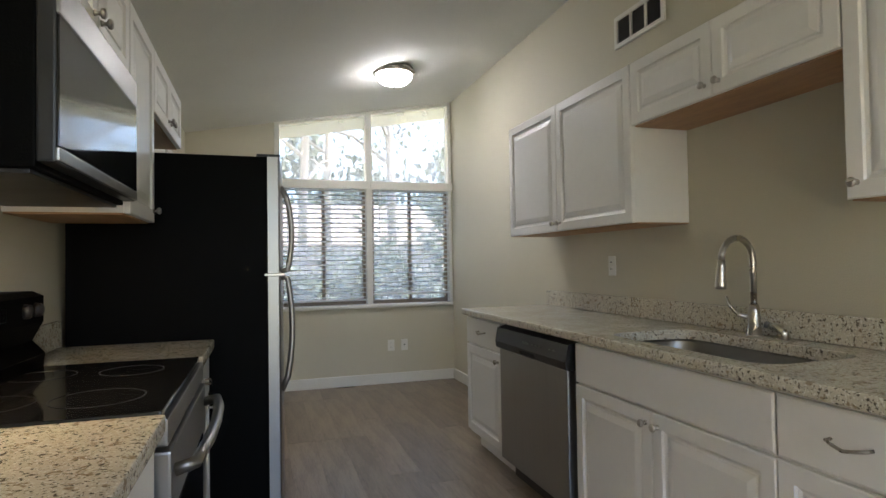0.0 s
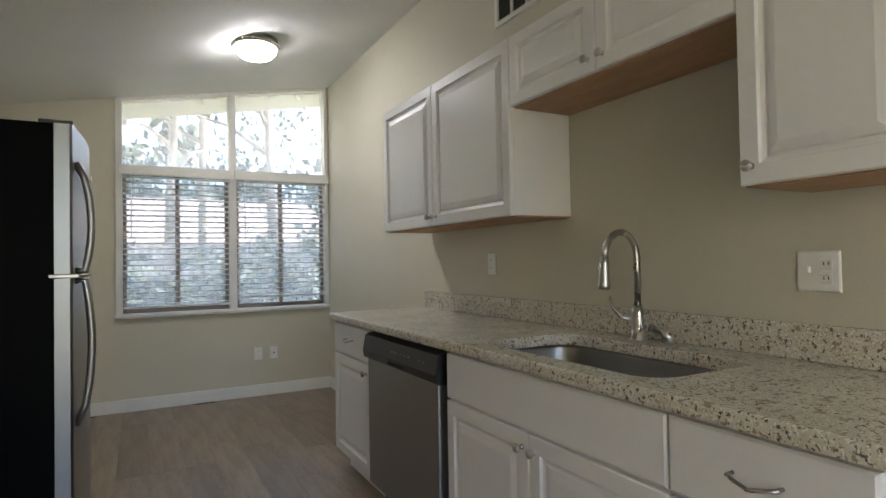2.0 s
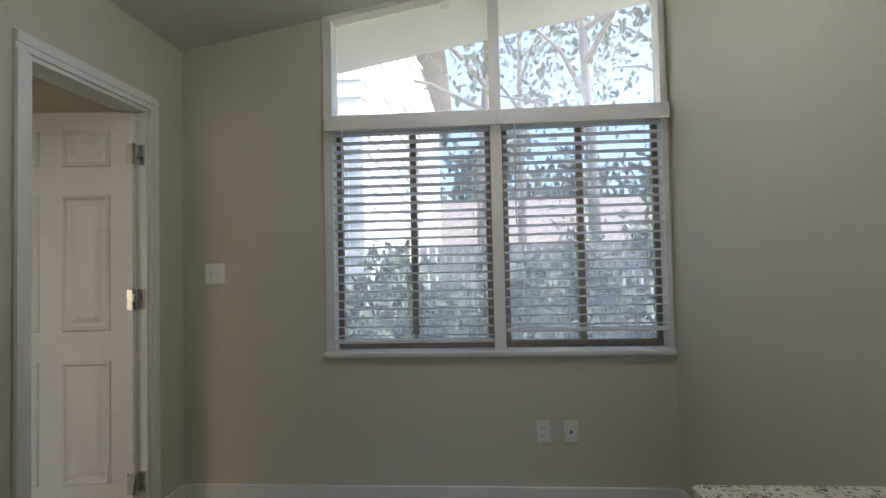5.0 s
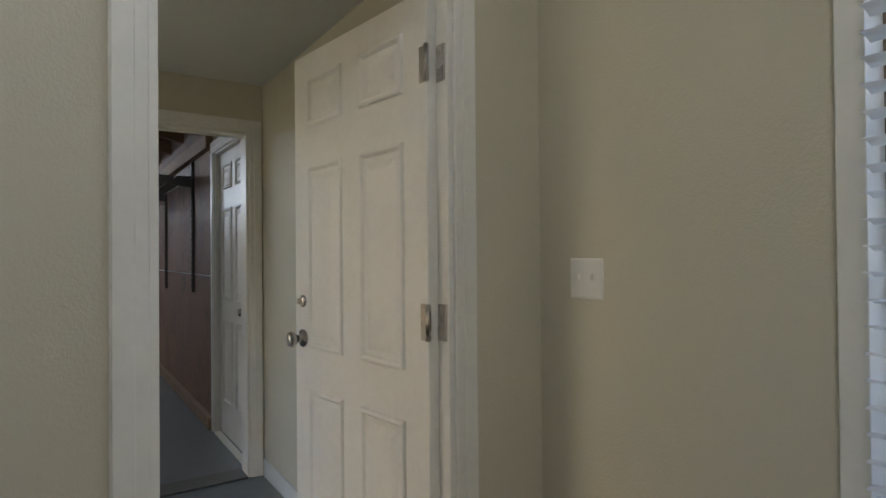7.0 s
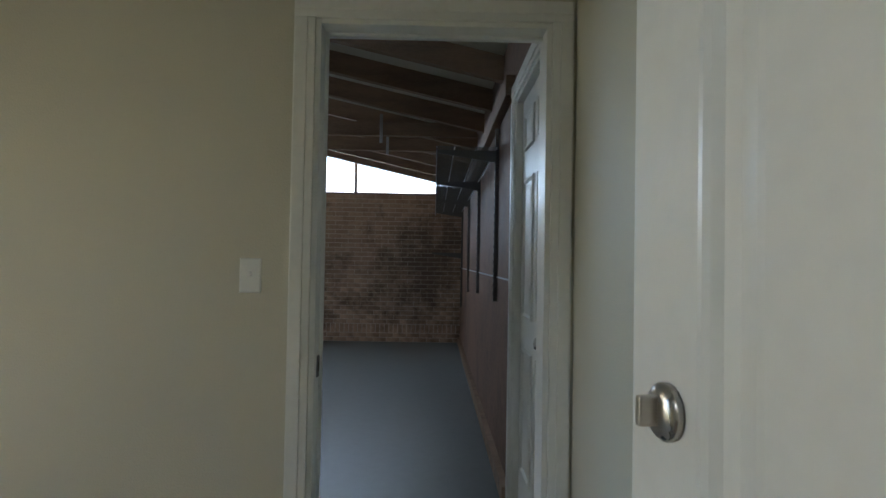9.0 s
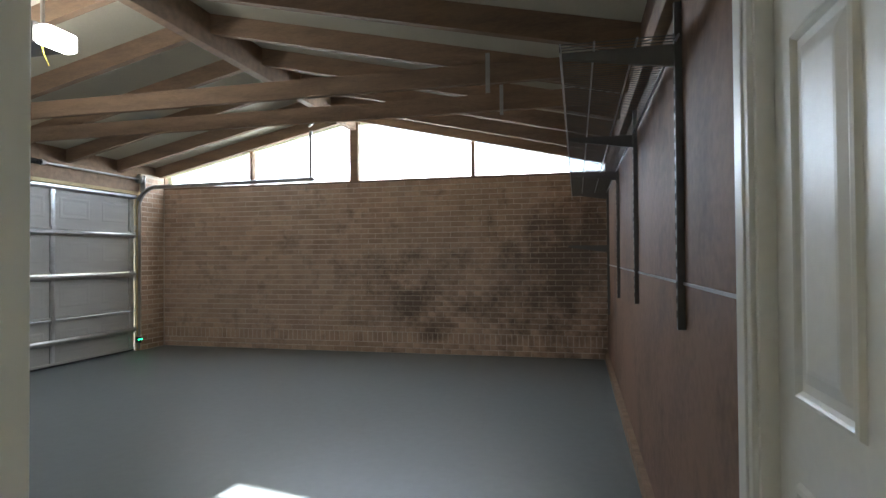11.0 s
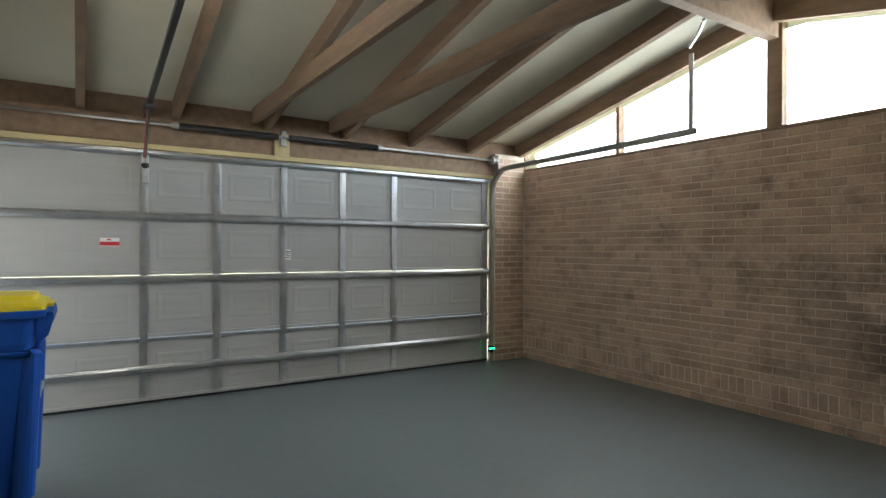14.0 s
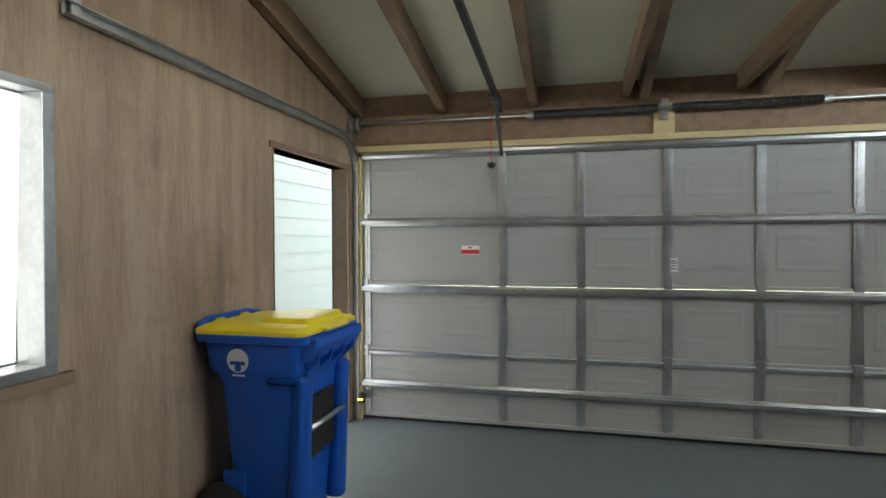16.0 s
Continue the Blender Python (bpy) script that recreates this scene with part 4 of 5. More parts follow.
# ---- sectional garage door ----
gd = thing("garage_door", (-6.85, -0.34, 0), "closed grey sectional garage door with galvanised stiles and struts", "garage door")
GX0, GX1 = -9.23, -4.44
STILES = [-5.60, -6.185, -6.79, -7.39, -7.98]
ZS = [0.02, 0.555, 1.085, 1.615, 2.145]
back = facing("+y", -0.385)
for z0, z1 in zip(ZS, ZS[1:]):
    sec = part("section", bx(GX0, -0.42, z0 + 0.003, GX1, -0.385, z1 - 0.003, 0.003), GDOOR, gd)
    edges = [GX1] + STILES + [GX0]
    for a, b in zip(edges, edges[1:]):
        n = 2 if abs(a - b) > 0.9 else 1
        w = (a - b) / n
        for k in range(n):
            part("embossed_panel", plate(back, b + k * w + 0.09, z0 + 0.13, b + (k + 1) * w - 0.09, z1 - 0.13, ((0, -0.001), (0.016, 0.0014), (0.03, 0.0014), (0.05, 0.0003), (0.06, 0.0003), (0.075, 0.0009)), back=False), GDOOR, sec)
    for x in STILES + [GX0 + 0.045, GX1 - 0.045]:
        w = 0.045 if x in (GX0 + 0.045, GX1 - 0.045) else 0.032
        st = part("stile", bx(x - w, -0.386, z0 + 0.01, x + w, -0.37, z1 - 0.01, 0.003), GALV, gd)
        part("stile_rib", bx(x - w * 0.5, -0.371, z0 + 0.015, x + w * 0.5, -0.366, z1 - 0.015, 0.002), GALV, st)
    part("bottom_flange", bx(GX0, -0.386, z0 + 0.004, GX1, -0.362, z0 + 0.03, 0.003), GDOOR, gd)
    part("top_flange", bx(GX0, -0.386, z1 - 0.03, GX1, -0.366, z1 - 0.004, 0.003), GALV, gd)
for z in (0.29, 1.055, 1.585, 2.125):
    part("strut", prism([(-0.37, z - 0.03), (-0.345, z - 0.03), (-0.335, z - 0.012), (-0.32, z - 0.012), (-0.32, z + 0.012), (-0.335, z + 0.012), (-0.345, z + 0.03), (-0.37, z + 0.03)], GX0, GX1, "x"), GALV, gd, "galvanised reinforcing strut")
for z in ZS[1:4]:
    for x in STILES + [GX0 + 0.045, GX1 - 0.045]:
        part("hinge", bx(x - 0.03, -0.366, z - 0.045, x + 0.03, -0.352, z + 0.045, 0.004), GALV, gd)
        if x in (GX0 + 0.045, GX1 - 0.045):
            part("roller", cyl((x, -0.345, z), (x + (0.09 if x > -6 else -0.09), -0.345, z), 0.01, seg=10), GALV, gd, smooth=True)
part("bottom_seal", bx(GX0, -0.42, 0.0, GX1, -0.37, 0.022, 0.004), RUBBER, gd)
tg = part("warning_sticker", bx(-5.42, -0.3825, 1.33, -5.28, -0.379, 1.40), WPLAST, gd, "white and red warning sticker")
part("red_band", bx(-5.42, -0.3795, 1.335, -5.28, -0.378, 1.368), RED, tg)
part("red_line", bx(-5.36, -0.3795, 1.378, -5.33, -0.378, 1.39), RED, tg)
t2 = part("label_sticker", bx(-6.855, -0.3655, 1.21, -6.80, -0.3645, 1.31), WPLAST, gd, "small white printed label")
for z in (1.23, 1.25, 1.27, 1.285):
    part("print_line", bx(-6.85, -0.3644, z, -6.805, -0.3638, z + 0.006), DARK, t2)


def door_track(x, label):
    s = 1 if x > -6 else -1
    t = thing("door_track", (x, -0.3, 0), label, "track", "garage door tracks")
    rows = [(0.02, -0.325), (1.95, -0.325)]
    arc = [(1.95 + 0.3 * math.sin(radians(a)), -0.025 - 0.3 * math.cos(radians(a))) for a in range(10, 91, 10)]
    pts = [(x, y, z) for z, y in rows + arc] + [(x, 2.32, 2.27)]
    own = bmesh.new()
    prof = ((-0.025, -0.02), (-0.025, 0.02), (0.025, 0.02), (0.025, -0.02), (0.021, -0.02), (0.021, 0.016), (-0.021, 0.016), (-0.021, -0.02))
    rings = []
    for i, p in enumerate(pts):
        d = (Vector(pts[min(i + 1, len(pts) - 1)]) - Vector(pts[max(i - 1, 0)])).normalized()
        nn = Vector((1, 0, 0)).cross(d)
        rings.append([own.verts.new(Vector(p) + a * nn + b * Vector((s, 0, 0))) for a, b in prof])
    for a, b in zip(rings, rings[1:]):
        for k in range(8):
            own.faces.new((a[k], a[(k + 1) % 8], b[(k + 1) % 8], b[k]))
    own.faces.new(rings[0])
    own.faces.new(rings[-1][::-1])
    part("rail", own, GALV, t)
    for z in (0.3, 1.0, 1.7):
        part("jamb_bracket", bx(x - 0.03, -0.36, z - 0.03, x + 0.03, -0.335, z + 0.03, 0.003), GALV, t)
    part("rear_hanger", bx(x - 0.004, 2.26, 2.25, x + 0.004, 2.30, groof(2.28) - 0.12, 0.001), GALV, t)
    part("hanger_brace", tube([(x, 2.26, 2.95), (x + 0.12 * s * -1, 2.42, 2.99), (x + 0.25 * s * -1, 2.55, 3.02)], 0.014, 6), GALV, t)
    return t


door_track(-4.43, "galvanised garage door track curving up along the plywood wall")
door_track(-9.25, "galvanised garage door track curving along the brick wall")

ts = thing("torsion_spring", (-6.75, -0.26, 2.36), "black torsion springs on a steel shaft above the garage door", "spring")
part("shaft", cyl((-9.25, -0.26, 2.36), (-4.42, -0.26, 2.36), 0.0127, seg=12), GALV, ts, smooth=True)
for a, b in ((-5.85, -6.7), (-6.8, -7.72)):
    prof = []
    n = 60
    for k in range(n):
        prof += [(abs(b - a) * k / n, 0.026), (abs(b - a) * (k + 0.5) / n, 0.030)]
    part("coil", lathe((a, -0.26, 2.36), (-1, 0, 0), prof + [(abs(b - a), 0.026)], 14), PLASTIC, ts, "black coil spring")
    part("winding_cone", lathe((b if b < -7 else a, -0.26, 2.36), (1 if b > -7 else -1, 0, 0), ((0, 0.034), (0.03, 0.03), (0.06, 0.022)), 14), GALV, ts)
for x in (-4.45, -9.22):
    part("cable_drum", lathe((x - 0.03, -0.26, 2.36), (1, 0, 0), ((0, 0.055), (0.008, 0.055), (0.012, 0.045), (0.05, 0.048), (0.054, 0.058), (0.06, 0.058)), 20), GALV, ts, smooth=True)
    part("end_plate", bx(x + (-0.055 if x < -6 else 0.035), -0.30, 2.2, x + (-0.05 if x < -6 else 0.04), -0.22, 2.42, 0.002), GALV, ts)

# opener
ox, oy = -5.6, 2.05
op = thing("garage_door_opener", (ox, oy, 2.62), "ceiling garage door opener with glowing lamp covers and dark rail", "opener")
part("motor_box", bx(ox - 0.13, oy - 0.17, 2.66, ox + 0.13, oy + 0.17, 2.80, 0.02), ALU, op)
for s in (-1, 1):
    part("lamp_cover", bx(ox - 0.12, oy + s * 0.17 - 0.05 + 0.05 * s, 2.645, ox + 0.12, oy + s * 0.17 + 0.05 + 0.05 * s, 2.77, 0.025), OPENL, op, "glowing white lamp cover")
part("rail", prism([(-0.3, 2.40), (oy - 0.1, 2.70), (oy - 0.1, 2.74), (-0.3, 2.44)], ox - 0.018, ox + 0.018, "x"), PLASTIC, op, "dark steel rail")
part("trolley", bx(ox - 0.04, -0.12, 2.41, ox + 0.04, 0.06, 2.45, 0.006), PLASTIC, op)
part("door_arm", tube([(ox, -0.02, 2.42), (ox, -0.2, 2.25), (ox, -0.33, 2.08)], 0.014, 6), ALU, op, "dark steel door arm")
part("arm_bracket", bx(ox - 0.03, -0.366, 1.86, ox + 0.03, -0.33, 2.1, 0.004), GALV, op)
part("release_cord", tube([(ox + 0.02, 0.0, 2.42), (ox + 0.03, 0.0, 2.2), (ox + 0.025, 0.0, 1.99)], 0.003, 6), RED, op)
part("release_grip", lathe((ox + 0.025, 0.0, 1.99), (0, 0, -1), ((0, 0.012), (0.01, 0.03), (0.03, 0.03), (0.045, 0.012)), 12), PLASTIC, op)
part("mount_strap", bx(ox - 0.1, oy - 0.01, 2.8, ox - 0.08, oy + 0.01, groof(oy) + 0.1, 0.001), GALV, op)
part("mount_strap", bx(ox + 0.08, oy - 0.01, 2.8, ox + 0.1, oy + 0.01, groof(oy) + 0.1, 0.001), GALV, op)
part("antenna_wire", tube([(ox + 0.05, oy + 0.15, 2.66), (ox + 0.06, oy + 0.18, 2.6), (ox + 0.04, oy + 0.2, 2.52)], 0.003, 6), YELLOW, op)
sn = thing("safety_sensor", (-9.2, -0.28, 0.15), "black garage door sensor with a green indicator light", "sensor")
part("case", bx(-9.235, -0.31, 0.11, -9.2, -0.25, 0.19, 0.005), PLASTIC, sn)
part("indicator", bx(-9.25, -0.252, 0.155, -9.17, -0.244, 0.168, 0.002), GREENL, sn, "glowing green indicator")
part("arm", bx(-9.24, -0.34, 0.13, -9.232, -0.25, 0.16, 0.001), GALV, sn)

s2 = thing("safety_sensor", (-4.5, -0.28, 0.18), "black garage door sensor with an amber indicator light", "sensor")
part("case", bx(-4.50, -0.31, 0.14, -4.465, -0.25, 0.22, 0.005), PLASTIC, s2)
part("indicator", bx(-4.505, -0.252, 0.175, -4.46, -0.244, 0.187, 0.002), AMBERL, s2, "glowing amber indicator")
part("arm", bx(-4.47, -0.34, 0.16, -4.462, -0.25, 0.19, 0.001), GALV, s2)

# ---- garage windows above the brick ----
gw = thing("window_2", (-9.8, 2.67, 2.27), "dark timber framed clerestory windows following the gable", "window", kind="structure")
part("sill", bx(-9.85, -0.4, 2.27, -9.735, 6.0, 2.30, 0.003), TIMBER, gw)
for y, w in ((2.67, 0.06), (4.30, 0.022), (1.12, 0.022), (-0.36, 0.06), (5.97, 0.03)):
    part("mullion", bx(-9.83, y - w, 2.30, -9.745, y + w, groof(y) + 0.02, 0.003), TIMBER, gw)
for a, b in ((-0.30, 1.098), (1.142, 2.61), (2.73, 4.278), (4.322, 5.94)):
    p = part("pane", prism([(a, 2.30), (b, 2.30), (b, groof(b)), (a, groof(a))], -9.79, -9.787, "x"), GLASS, gw)
    p.visible_shadow = False

# ---- north wall of the garage: rail, standards, wire shelf ----
run("trim_sill_plate", TIMBER, (-9.73, 5.91, 0, -3.9, 5.95, 0.09))
run("trim_wall_strip", GALV, (-9.73, 5.944, 1.152, -3.9, 5.95, 1.162), bevel=0.001)
run("trim_top_plate", TIMBER, (-9.73, 5.90, 2.13, -3.9, 5.95, 2.24))
sh = thing("wire_shelf", (-7.2, 5.75, 2.0), "long white wire shelf on steel brackets along the garage wall", "shelf")
SZ = 1.985
for y in (5.93, 5.80, 5.66, 5.545):
    part("long_wire", cyl((-9.65, y, SZ), (-4.55, y, SZ), 0.004, seg=6), GALV, sh)
part("front_lip_wire", cyl((-9.65, 5.545, SZ - 0.03), (-4.55, 5.545, SZ - 0.03), 0.004, seg=6), GALV, sh)
cw = bmesh.new()
for k in range(176):
    x = -9.64 + k * 0.029
    bx(x - 0.0009, 5.545, SZ + 0.002, x + 0.0009, 5.94, SZ + 0.0055, bm=cw)
    bx(x - 0.0009, 5.541, SZ - 0.032, x + 0.0009, 5.545, SZ + 0.0055, bm=cw)
tagged(part("wire_mesh", cw, ALU, sh), kind="stuff")
for x, zb in ((-4.62, 1.0), (-6.1, 0.97), (-7.6, 0.9), (-9.2, 0.6)):
    sd = part("standard", bx(x - 0.012, 5.925, zb, x + 0.012, 5.95, 2.12, 0.002), ALU, sh, "slotted steel wall standard")
    for k in range(20):
        part("slot", bx(x - 0.004, 5.9235, zb + 0.04 + k * 0.05, x + 0.004, 5.9255, zb + 0.065 + k * 0.05), DARK, sd)
    part("bracket", prism([(5.925, 1.90), (5.925, 1.975), (5.55, 1.975), (5.55, 1.955)], x - 0.006, x + 0.006, "x"), ALU, sh, "tapered steel shelf bracket")
lb = thing("spare_bracket", (-9.2, 5.7, 1.35), "single dark steel shelf bracket without a shelf", "bracket")
part("bracket", prism([(5.925, 1.30), (5.925, 1.38), (5.5, 1.38), (5.5, 1.36)], -9.206, -9.194, "x"), ALU, lb)

# ---- east wall of the garage: window, doorway ----
w3 = thing("window_3", (-4.36, 2.78, 1.0), "white metal framed window in the plywood wall", "window", kind="structure")
wf = bmesh.new()
for c in ((-4.42, 2.36, 0.985, -4.30, 3.21, 1.025), (-4.42, 2.36, 1.955, -4.30, 3.21, 1.985), (-4.42, 2.36, 1.025, -4.30, 2.41, 1.955), (-4.42, 3.17, 1.025, -4.30, 3.21, 1.955)):
    bx(*c, bevel=0.004, bm=wf)
part("window_frame", wf, GALV, w3, "pale aluminium frame")
part("window_sill", bx(-4.43, 2.30, 0.94, -4.38, 3.28, 0.985, 0.004), TIMBER, w3, "worn timber sill")
part("pane", bx(-4.35, 2.41, 1.025, -4.346, 3.17, 1.955), GLASS, w3).visible_shadow = False
run("trim_doorway_head", TIMBER, (-4.415, -0.24, 2.0, -4.27, 0.94, 2.04), (-4.41, -0.24, 0, -4.27, -0.2, 2.0), (-4.405, 0.888, 0, -4.27, 0.9, 2.0))
# painted house wall across the side yard, its unseen top raised to block sun
yard = bmesh.new()
bx(-2.98, -9, -0.12, -2.9, 3.25, 4.6, bm=yard)
tagged(part("wall_side_yard", yard, CREAM), kind="structure")
hw = thing("house_siding", (-3.0, -2.0, 0), "cream painted lap siding on the house across the side yard", "siding")
for k in range(23):
    z = -0.1 + k * 0.2
    part("board", prism([(-3.0, z), (-2.981, z), (-2.981, z + 0.2), (-2.99, z + 0.2)], -9, 3.23), CREAM, hw)

# ---- wheeled bin ----
bn = thing("wheelie_bin", (-4.72, 1.36, 0), "blue wheeled recycling bin with a yellow lid against the plywood wall", "bin")

ORIGIN[bn.name] = Vector((-4.72, 1.40, 0))


def taper(lv):
    """Rounded box through levels (z, x0, y0, x1, y1)."""
    bm = bmesh.new()
    rings = []
    for z, x0, y0, x1, y1 in lv:
        rings.append([bm.verts.new((x, y, z)) for x, y in rounded((x0 + x1) / 2, (y0 + y1) / 2, (x1 - x0) / 2, (y1 - y0) / 2, 0.045, 4)])
    for a, b in zip(rings, rings[1:]):
        for k in range(len(a)):
            bm.faces.new((a[k], a[(k + 1) % len(a)], b[(k + 1) % len(a)], b[k]))
    bm.faces.new(rings[0][::-1])
    bm.faces.new(rings[-1])
    return bm


part("body", taper(((0.03, -4.86, 1.20, -4.60, 1.61), (0.06, -4.87, 1.19, -4.59, 1.62), (0.76, -4.93, 1.145, -4.535, 1.665), (0.80, -4.935, 1.14, -4.53, 1.67), (0.85, -4.95, 1.13, -4.475, 1.68), (1.0, -4.965, 1.12, -4.46, 1.69))), BLUE, bn)
part("rim", taper(((0.975, -4.985, 1.105, -4.45, 1.705), (0.98, -5.0, 1.09, -4.44, 1.72), (1.012, -5.005, 1.085, -4.435, 1.725), (1.016, -5.0, 1.09, -4.44, 1.72))), BLUE, bn)
part("front_lip", prism([(-4.96, 1.0), (-5.03, 1.0), (-5.035, 0.96), (-5.0, 0.90), (-4.96, 0.885)], 1.13, 1.66), BLUE, bn)
for y in (1.19, 1.32, 1.46, 1.6):
    part("lip_gusset", prism([(-4.955, 0.9), (-5.022, 0.93), (-5.01, 0.88), (-4.955, 0.83)], y - 0.012, y + 0.012), BLUE, bn)
for y in (1.195, 1.615):
    part("front_rib", taper(((0.09, -4.955, y - 0.045, -4.86, y + 0.045), (0.10, -4.96, y - 0.05, -4.86, y + 0.05), (0.80, -4.985, y - 0.05, -4.90, y + 0.05), (0.82, -4.97, y - 0.04, -4.90, y + 0.04))), BLUE, bn)
# dark block for the shade behind the lift bar
part("lift_recess_shade", bx(-4.936, 1.26, 0.40, -4.885, 1.55, 0.70, 0.012), DARK, bn)
part("lift_bar", cyl((-4.965, 1.22, 0.57), (-4.965, 1.59, 0.57), 0.0135, seg=12), GALV, bn, "steel lift bar", smooth=True)
part("side_ledge", taper(((0.79, -4.945, 1.64, -4.80, 1.676), (0.812, -4.95, 1.64, -4.79, 1.69), (0.82, -4.94, 1.64, -4.80, 1.682))), BLUE, bn)
lid = part("lid", taper(((1.016, -5.0, 1.092, -4.43, 1.718), (1.034, -5.0, 1.092, -4.425, 1.718), (1.05, -4.97, 1.13, -4.44, 1.68), (1.056, -4.93, 1.16, -4.46, 1.64))), YELLOW, bn, "yellow plastic lid")
part("lid_crown", taper(((1.05, -4.96, 1.16, -4.68, 1.60), (1.078, -4.95, 1.18, -4.71, 1.57), (1.082, -4.92, 1.21, -4.74, 1.53))), YELLOW, lid)
part("grab_lip", bx(-5.03, 1.28, 1.018, -4.99, 1.54, 1.034, 0.005), YELLOW, lid)
part("handle_bar", tube([(-4.46, 1.14, 0.98), (-4.425, 1.15, 1.05), (-4.42, 1.25, 1.065), (-4.42, 1.56, 1.065), (-4.425, 1.66, 1.05), (-4.46, 1.67, 0.98)], 0.015, 10), BLUE, bn, smooth=True)
for y in (1.30, 1.51):
    part("lid_hinge", cyl((-4.435, y - 0.03, 1.045), (-4.435, y + 0.03, 1.045), 0.018, seg=12), YELLOW, lid, smooth=True)
part("axle", cyl((-4.545, 1.16, 0.152), (-4.545, 1.66, 0.152), 0.012, seg=10), GALV, bn, smooth=True)
for y0, y1 in ((1.13, 1.19), (1.63, 1.69)):
    wl = part("wheel", lathe((-4.545, y0, 0.152), (0, 1, 0), ((0, 0.125), (0.01, 0.15), (y1 - y0 - 0.01, 0.15), (y1 - y0, 0.125)), 28), RUBBER, bn, "black rubber wheel", smooth=True)
    part("hub", lathe((-4.545, y1 - 0.002, 0.152), (0, 1, 0), ((0, 0.085), (0.006, 0.08), (0.008, 0.04), (0.014, 0.02)), 20), PLASTIC, wl)
    part("wheel_arch", prism([(-4.66, 0.10), (-4.66, 0.36), (-4.55, 0.36), (-4.55, 0.31), (-4.62, 0.25)], y0 + 0.01, y1 - 0.03), BLUE, bn)
part("emblem", lathe((-4.647, 1.6795, 0.892), (0, 1, -0.06), ((0, 0.056), (0.004, 0.056), (0.0045, 0.05)), 28), WPLAST, bn, "plain white round emblem")
part("emblem_bar", bx(-4.685, 1.682, 0.872, -4.609, 1.687, 0.889, 0.001), BLUE, bn)
part("emblem_dot", lathe((-4.647, 1.682, 0.857), (0, 1, -0.06), ((0, 0.018), (0.0035, 0.016)), 14), BLUE, bn)
part("emblem_line", bx(-4.678, 1.670, 0.818, -4.616, 1.6795, 0.826, 0.001), WPLAST, bn)

# ---- outside the kitchen window ----
fn = thing("picket_fence", (0, 11.0, -0.12), "grey weathered wooden picket fence behind the shrubs", "fence")
for k in range(70):
    x = -4.2 + k * 0.12
    q = bx(x, 11.0, -0.1, x + 0.085, 11.02, 1.55 + 0.015 * math.sin(k * 2.1))
    part("picket", q, FENCE, fn)
for z in (0.3, 1.2):
    part("fence_rail", bx(-4.3, 11.02, z, 4.3, 11.06, z + 0.09), FENCE, fn)


def leaves(name, n, centre, radius, size, material, parent, flat=0.7):
    """Many small leaves in an uneven cloud with gaps."""
    rng = random.Random(int(centre[0] * 97 + centre[1] * 31 + n))
    clumps = []
    for _ in range(max(6, n // 60)):
        v = Vector((rng.gauss(0, 0.5), rng.gauss(0, 0.5), rng.gauss(0, 0.5 * flat)))
        clumps.append(v)
    verts, faces = [], []
    for _ in range(n):
        c = rng.choice(clumps)
        p = Vector(centre) + Vector((c.x * radius[0], c.y * radius[1], c.z * radius[2])) + Vector((rng.gauss(0, 0.16) * radius[0], rng.gauss(0, 0.16) * radius[1], rng.gauss(0, 0.16) * radius[2]))
        e = Euler((rng.uniform(0, 6.3), rng.uniform(0, 6.3), rng.uniform(0, 6.3))).to_matrix()
        s = size * rng.uniform(0.6, 1.4)
        i = len(verts)
        for u, v in ((-0.5, 0), (0, -0.28), (0.5, 0), (0, 0.28)):
            verts.append(p + e @ Vector((u * s, v * s, 0.08 * s * abs(u))))
        faces.append((i, i + 1, i + 2, i + 3))
    me = bpy.data.meshes.new(name)
    o = ORIGIN[parent.name]
    me.from_pydata([v - o for v in verts], [], faces)
    me.materials.append(material)
    ob = new(name, me)
    ob.parent = parent
    ORIGIN[ob.name] = o
    return ob


for x, y, h, r in ((-0.4, 8.6, 1.0, 0.6), (0.5, 9.4, 1.1, 0.7), (1.4, 9.0, 1.15, 0.65), (2.3, 9.6, 1.3, 0.75), (3.3, 9.2, 1.2, 0.7), (2.2, 8.4, 0.8, 0.5)):
    b = thing("shrub", (x, y, -0.12), "dense green shrub in front of the wooden fence", "shrub", "shrubs outside the kitchen")
    part("stems", tube([(x, y, -0.12), (x + 0.05, y, 0.3), (x - 0.05, y + 0.05, h * 0.7)], [0.03, 0.02, 0.008], 6), BARK, b)
    leaves("foliage", 2600, (x, y, h * 0.55), (r, r, h * 0.62), 0.11, LEAF, b, 0.9)
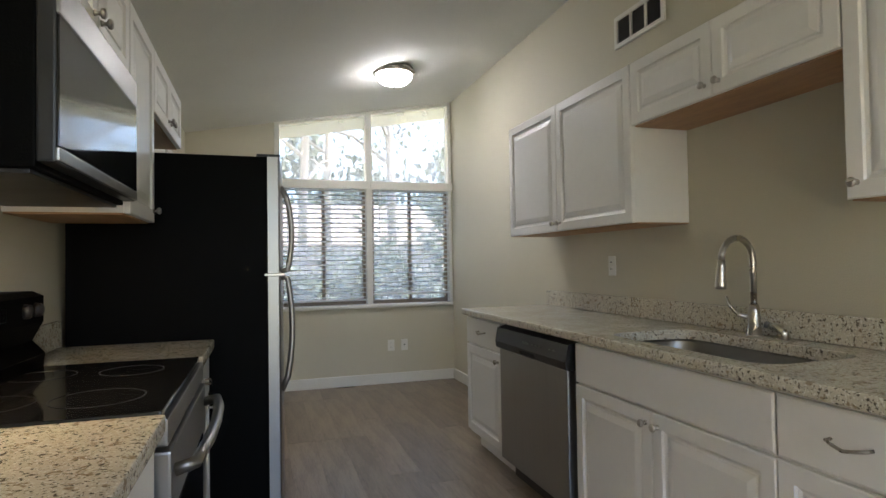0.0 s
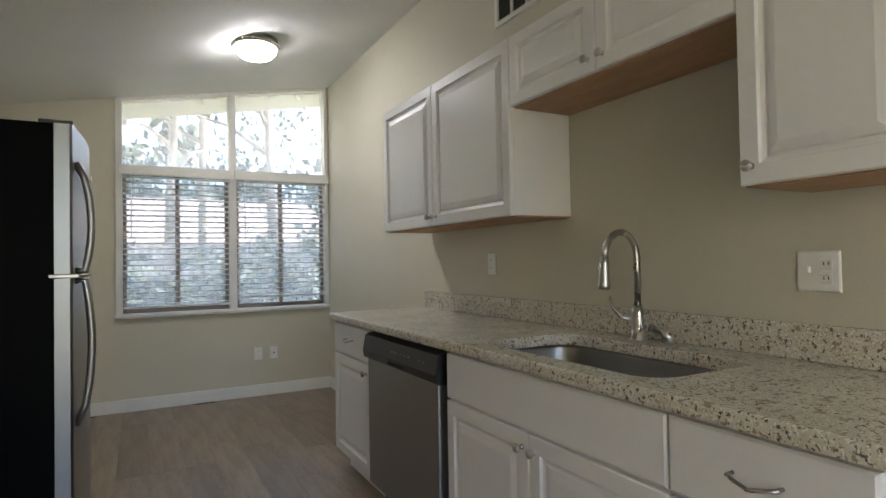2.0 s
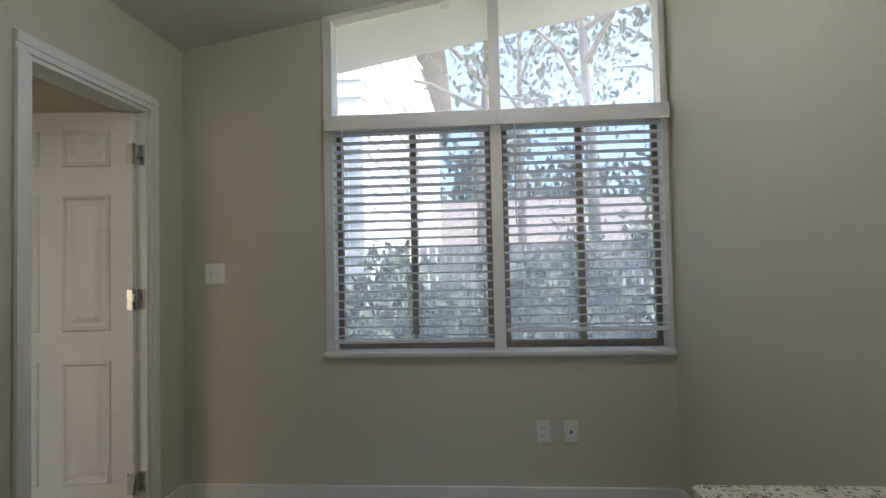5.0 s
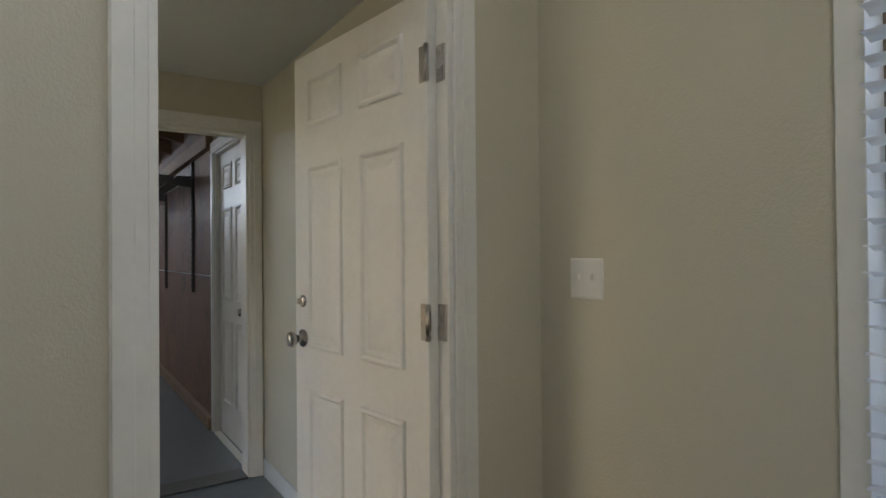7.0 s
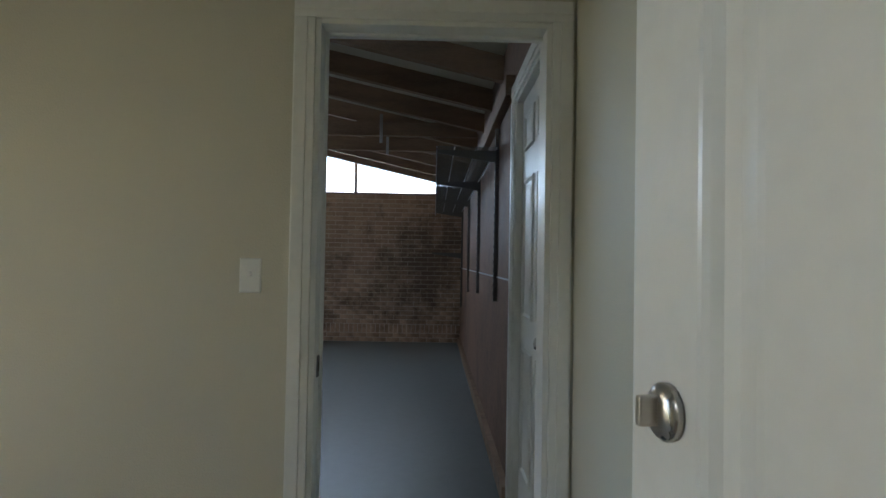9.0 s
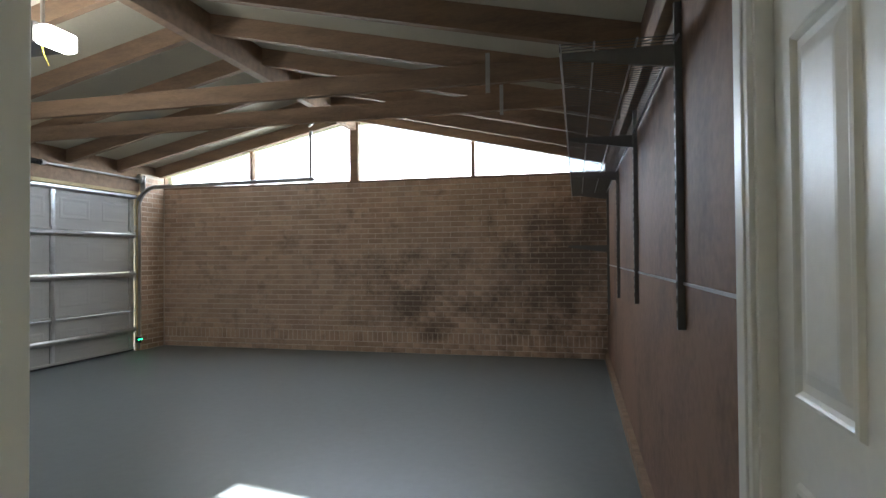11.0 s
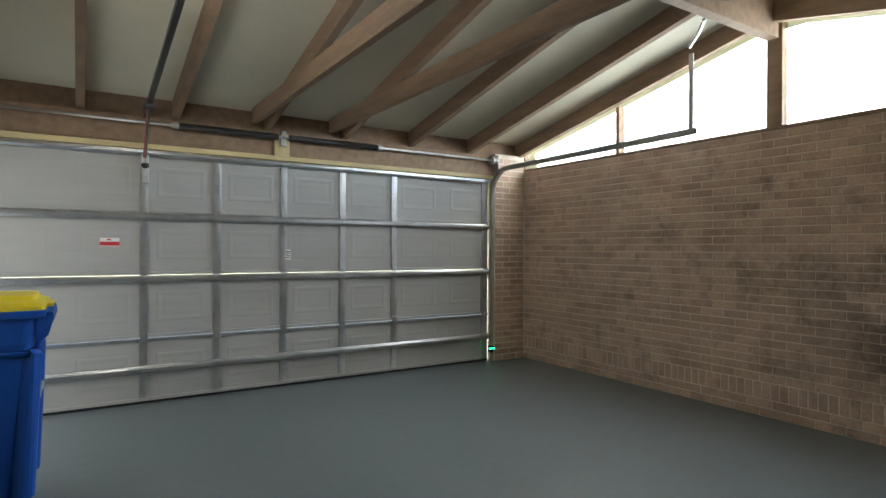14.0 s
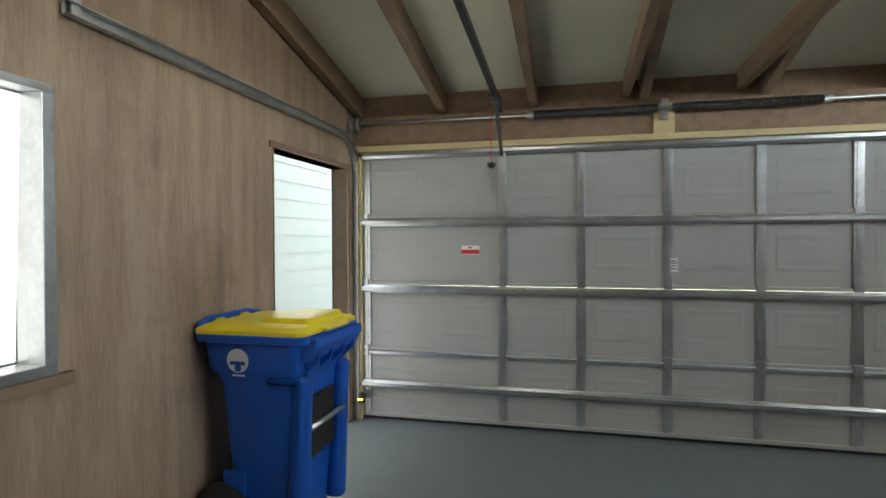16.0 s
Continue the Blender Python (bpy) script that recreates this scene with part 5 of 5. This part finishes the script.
for x, y, hh, lean in ((0.9, 14.0, 9.0, 0.3), (2.9, 13.0, 10.0, -0.2), (5.2, 16.0, 10.0, 0.2), (1.9, 17.5, 11.0, 0.1)):
    t = thing("tree", (x, y, -0.12), "tall tree with bare lower trunk and loose green crown", "tree", "trees behind the fence")
    part("trunk", tube([(x, y, -0.15), (x + lean * 0.3, y, hh * 0.35), (x + lean, y + 0.2, hh * 0.75)], [0.13, 0.1, 0.05], 10), BARK, t, smooth=True)
    for k in range(6):
        a, z = k * 1.05 + x, hh * (0.35 + 0.06 * k)
        part("limb", tube([(x + lean * 0.5, y + 0.05, z), (x + 0.9 * math.cos(a), y + 0.9 * math.sin(a), z + 0.6), (x + 1.9 * math.cos(a), y + 1.9 * math.sin(a), z + 0.9)], [0.06, 0.035, 0.012], 6), BARK, t)
    leaves("crown", 800, (x + lean, y, hh * 0.66), (2.2, 2.2, 2.6), 0.17, LEAF, t, 1.0)
nh = thing("neighbour_house", (-3.5, 15, -0.12), "white lap-sided house with a tan shingle gable roof", "house")
part("wall", bx(-9, 9.5, -0.12, -0.35, 20, 5.6), SIDING, nh)
for k in range(28):
    z = k * 0.2
    part("siding_board", prism([(9.47, z), (9.5, z), (9.5, z + 0.2), (9.488, z + 0.2)], -9, -0.33, "x"), SIDING, nh)
    part("siding_board", prism([(-0.32, z), (-0.35, z), (-0.35, z + 0.2), (-0.338, z + 0.2)], 9.5, 20), SIDING, nh)
part("roof", prism([(9.0, 5.5), (9.0, 5.62), (14.75, 7.6), (20.5, 5.62), (20.5, 5.5), (14.75, 7.4)], -9.5, 0.1, "x"), ROOF, nh)
fh = thing("far_house", (3, 24, -0.12), "low house with tan roof seen over the fence", "house")
part("wall", bx(-1.5, 22, -0.12, 6.5, 30, 1.9), SIDING, fh)
part("roof", prism([(21.4, 1.85), (21.4, 1.97), (26, 3.9), (30.6, 1.97), (30.6, 1.85), (26, 3.75)], -2, 7, "x"), ROOF, fh)
wood = thing("far_trees", (0, 40, -0.12), "distant belt of green trees beyond the houses", "woods", kind="stuff")
for k in range(9):
    leaves("far_crown", 1500, (-16 + k * 4.5, 36 + 3 * math.sin(k * 1.7), 4.5), (3.2, 3, 4.5), 0.6, LEAF, wood, 1.0)

# ---- floor planks ----
planks = thing("floor", (0.6, 2.3, 0), "grey-brown wood-look vinyl plank floor", "floor", kind="structure")
rng = random.Random(4)
shared = {}


def plank_mesh(w, ln):
    key = (round(w, 3), round(ln, 2))
    if key not in shared:
        bm = plate(lambda u, v, h: (u, v, h), -w / 2, -key[1] / 2, w / 2, key[1] / 2, ((0.0002, -0.005), (0.0002, -0.0008), (0.001, 0.0)))
        bmesh.ops.recalc_face_normals(bm, faces=bm.faces)
        me = bpy.data.meshes.new("plank")
        bm.to_mesh(me)
        bm.free()
        me.materials.append(PLANK)
        shared[key] = me
    return shared[key]


PW = 0.18
for i in range(16):
    x = -0.86 + PW * (i + 0.5)
    y = -1.6 - rng.choice((0.0, 0.3, 0.5, 0.8, 1.0))
    while y < 6.19:
        y2 = min(y + 1.22, 6.19)
        y0 = max(y, -1.6)
        if y2 - y0 > 0.06:
            ob = new("plank", plank_mesh(PW, y2 - y0))
            ob.parent = planks
            ob.location = Vector((x, (y0 + y2) / 2, 0)) - planks.location
        y += 1.22

# ---- bricks ----
W_ = bpy.data.objects["wall_garage_west"]
RET = bpy.data.objects["wall_garage_return"]
bshare = {}


def brick_mesh(ln, hh):
    key = (round(ln, 3), round(hh, 3))
    if key not in bshare:
        bm = plate(lambda u, v, h: (h, u, v), -ln / 2, -hh / 2, ln / 2, hh / 2, ((0, -0.02), (0.0, 0.006), (0.004, 0.0095)))
        bmesh.ops.recalc_face_normals(bm, faces=bm.faces)
        me = bpy.data.meshes.new("brick")
        bm.to_mesh(me)
        bm.free()
        me.materials.append(BRICK)
        bshare[key] = me
    return bshare[key]


rest = bmesh.new()
COURSE, BL = 0.0688, 0.205
count = 0
for c in range(33):
    z = 0.034 + c * COURSE
    if z > 2.24:
        break
    if c == 2:
        step, ln, hh, zc = COURSE, COURSE - 0.011, 2 * COURSE - 0.010, z + COURSE / 2
    elif c == 3:
        continue
    else:
        step, ln, hh, zc = BL, BL - 0.007, COURSE - 0.0095, z
    y = -0.30 - (BL / 2 if c % 2 else 0)
    while y < 5.95:
        a, b = max(y, -0.30), min(y + ln, 5.95)
        if b - a > 0.03:
            dx = rng.uniform(-0.002, 0.0035)
            if 0.0 <= y < 5.95 and 14 > c and 3.2 < y and count < 300:
                ob = new("brick", brick_mesh(b - a, hh))
                ob.parent = W_
                ob.location = (-9.751 + dx, (a + b) / 2, zc)
                count += 1
            else:
                plate(lambda u, v, h: (-9.751 + dx + h, u, v), a, zc - hh / 2, b, zc + hh / 2, ((0, -0.02), (0.0, 0.006), (0.004, 0.0095)), bm=rest)
        y += step
br = part("brickwork", rest, BRICK, W_)
tagged(br, kind="stuff")
for c in range(35):
    z = 0.034 + c * COURSE
    for x0, x1 in (((-9.725, -9.51), (-9.5, -9.29)) if c % 2 else ((-9.725, -9.62), (-9.61, -9.41), (-9.40, -9.29))):
        bm = plate(facing("+y", -0.307), x0, z - 0.029, x1, z + 0.029, ((0, -0.02), (0.0, 0.006), (0.004, 0.0095)))
        part("brick", bm, BRICK, RET)
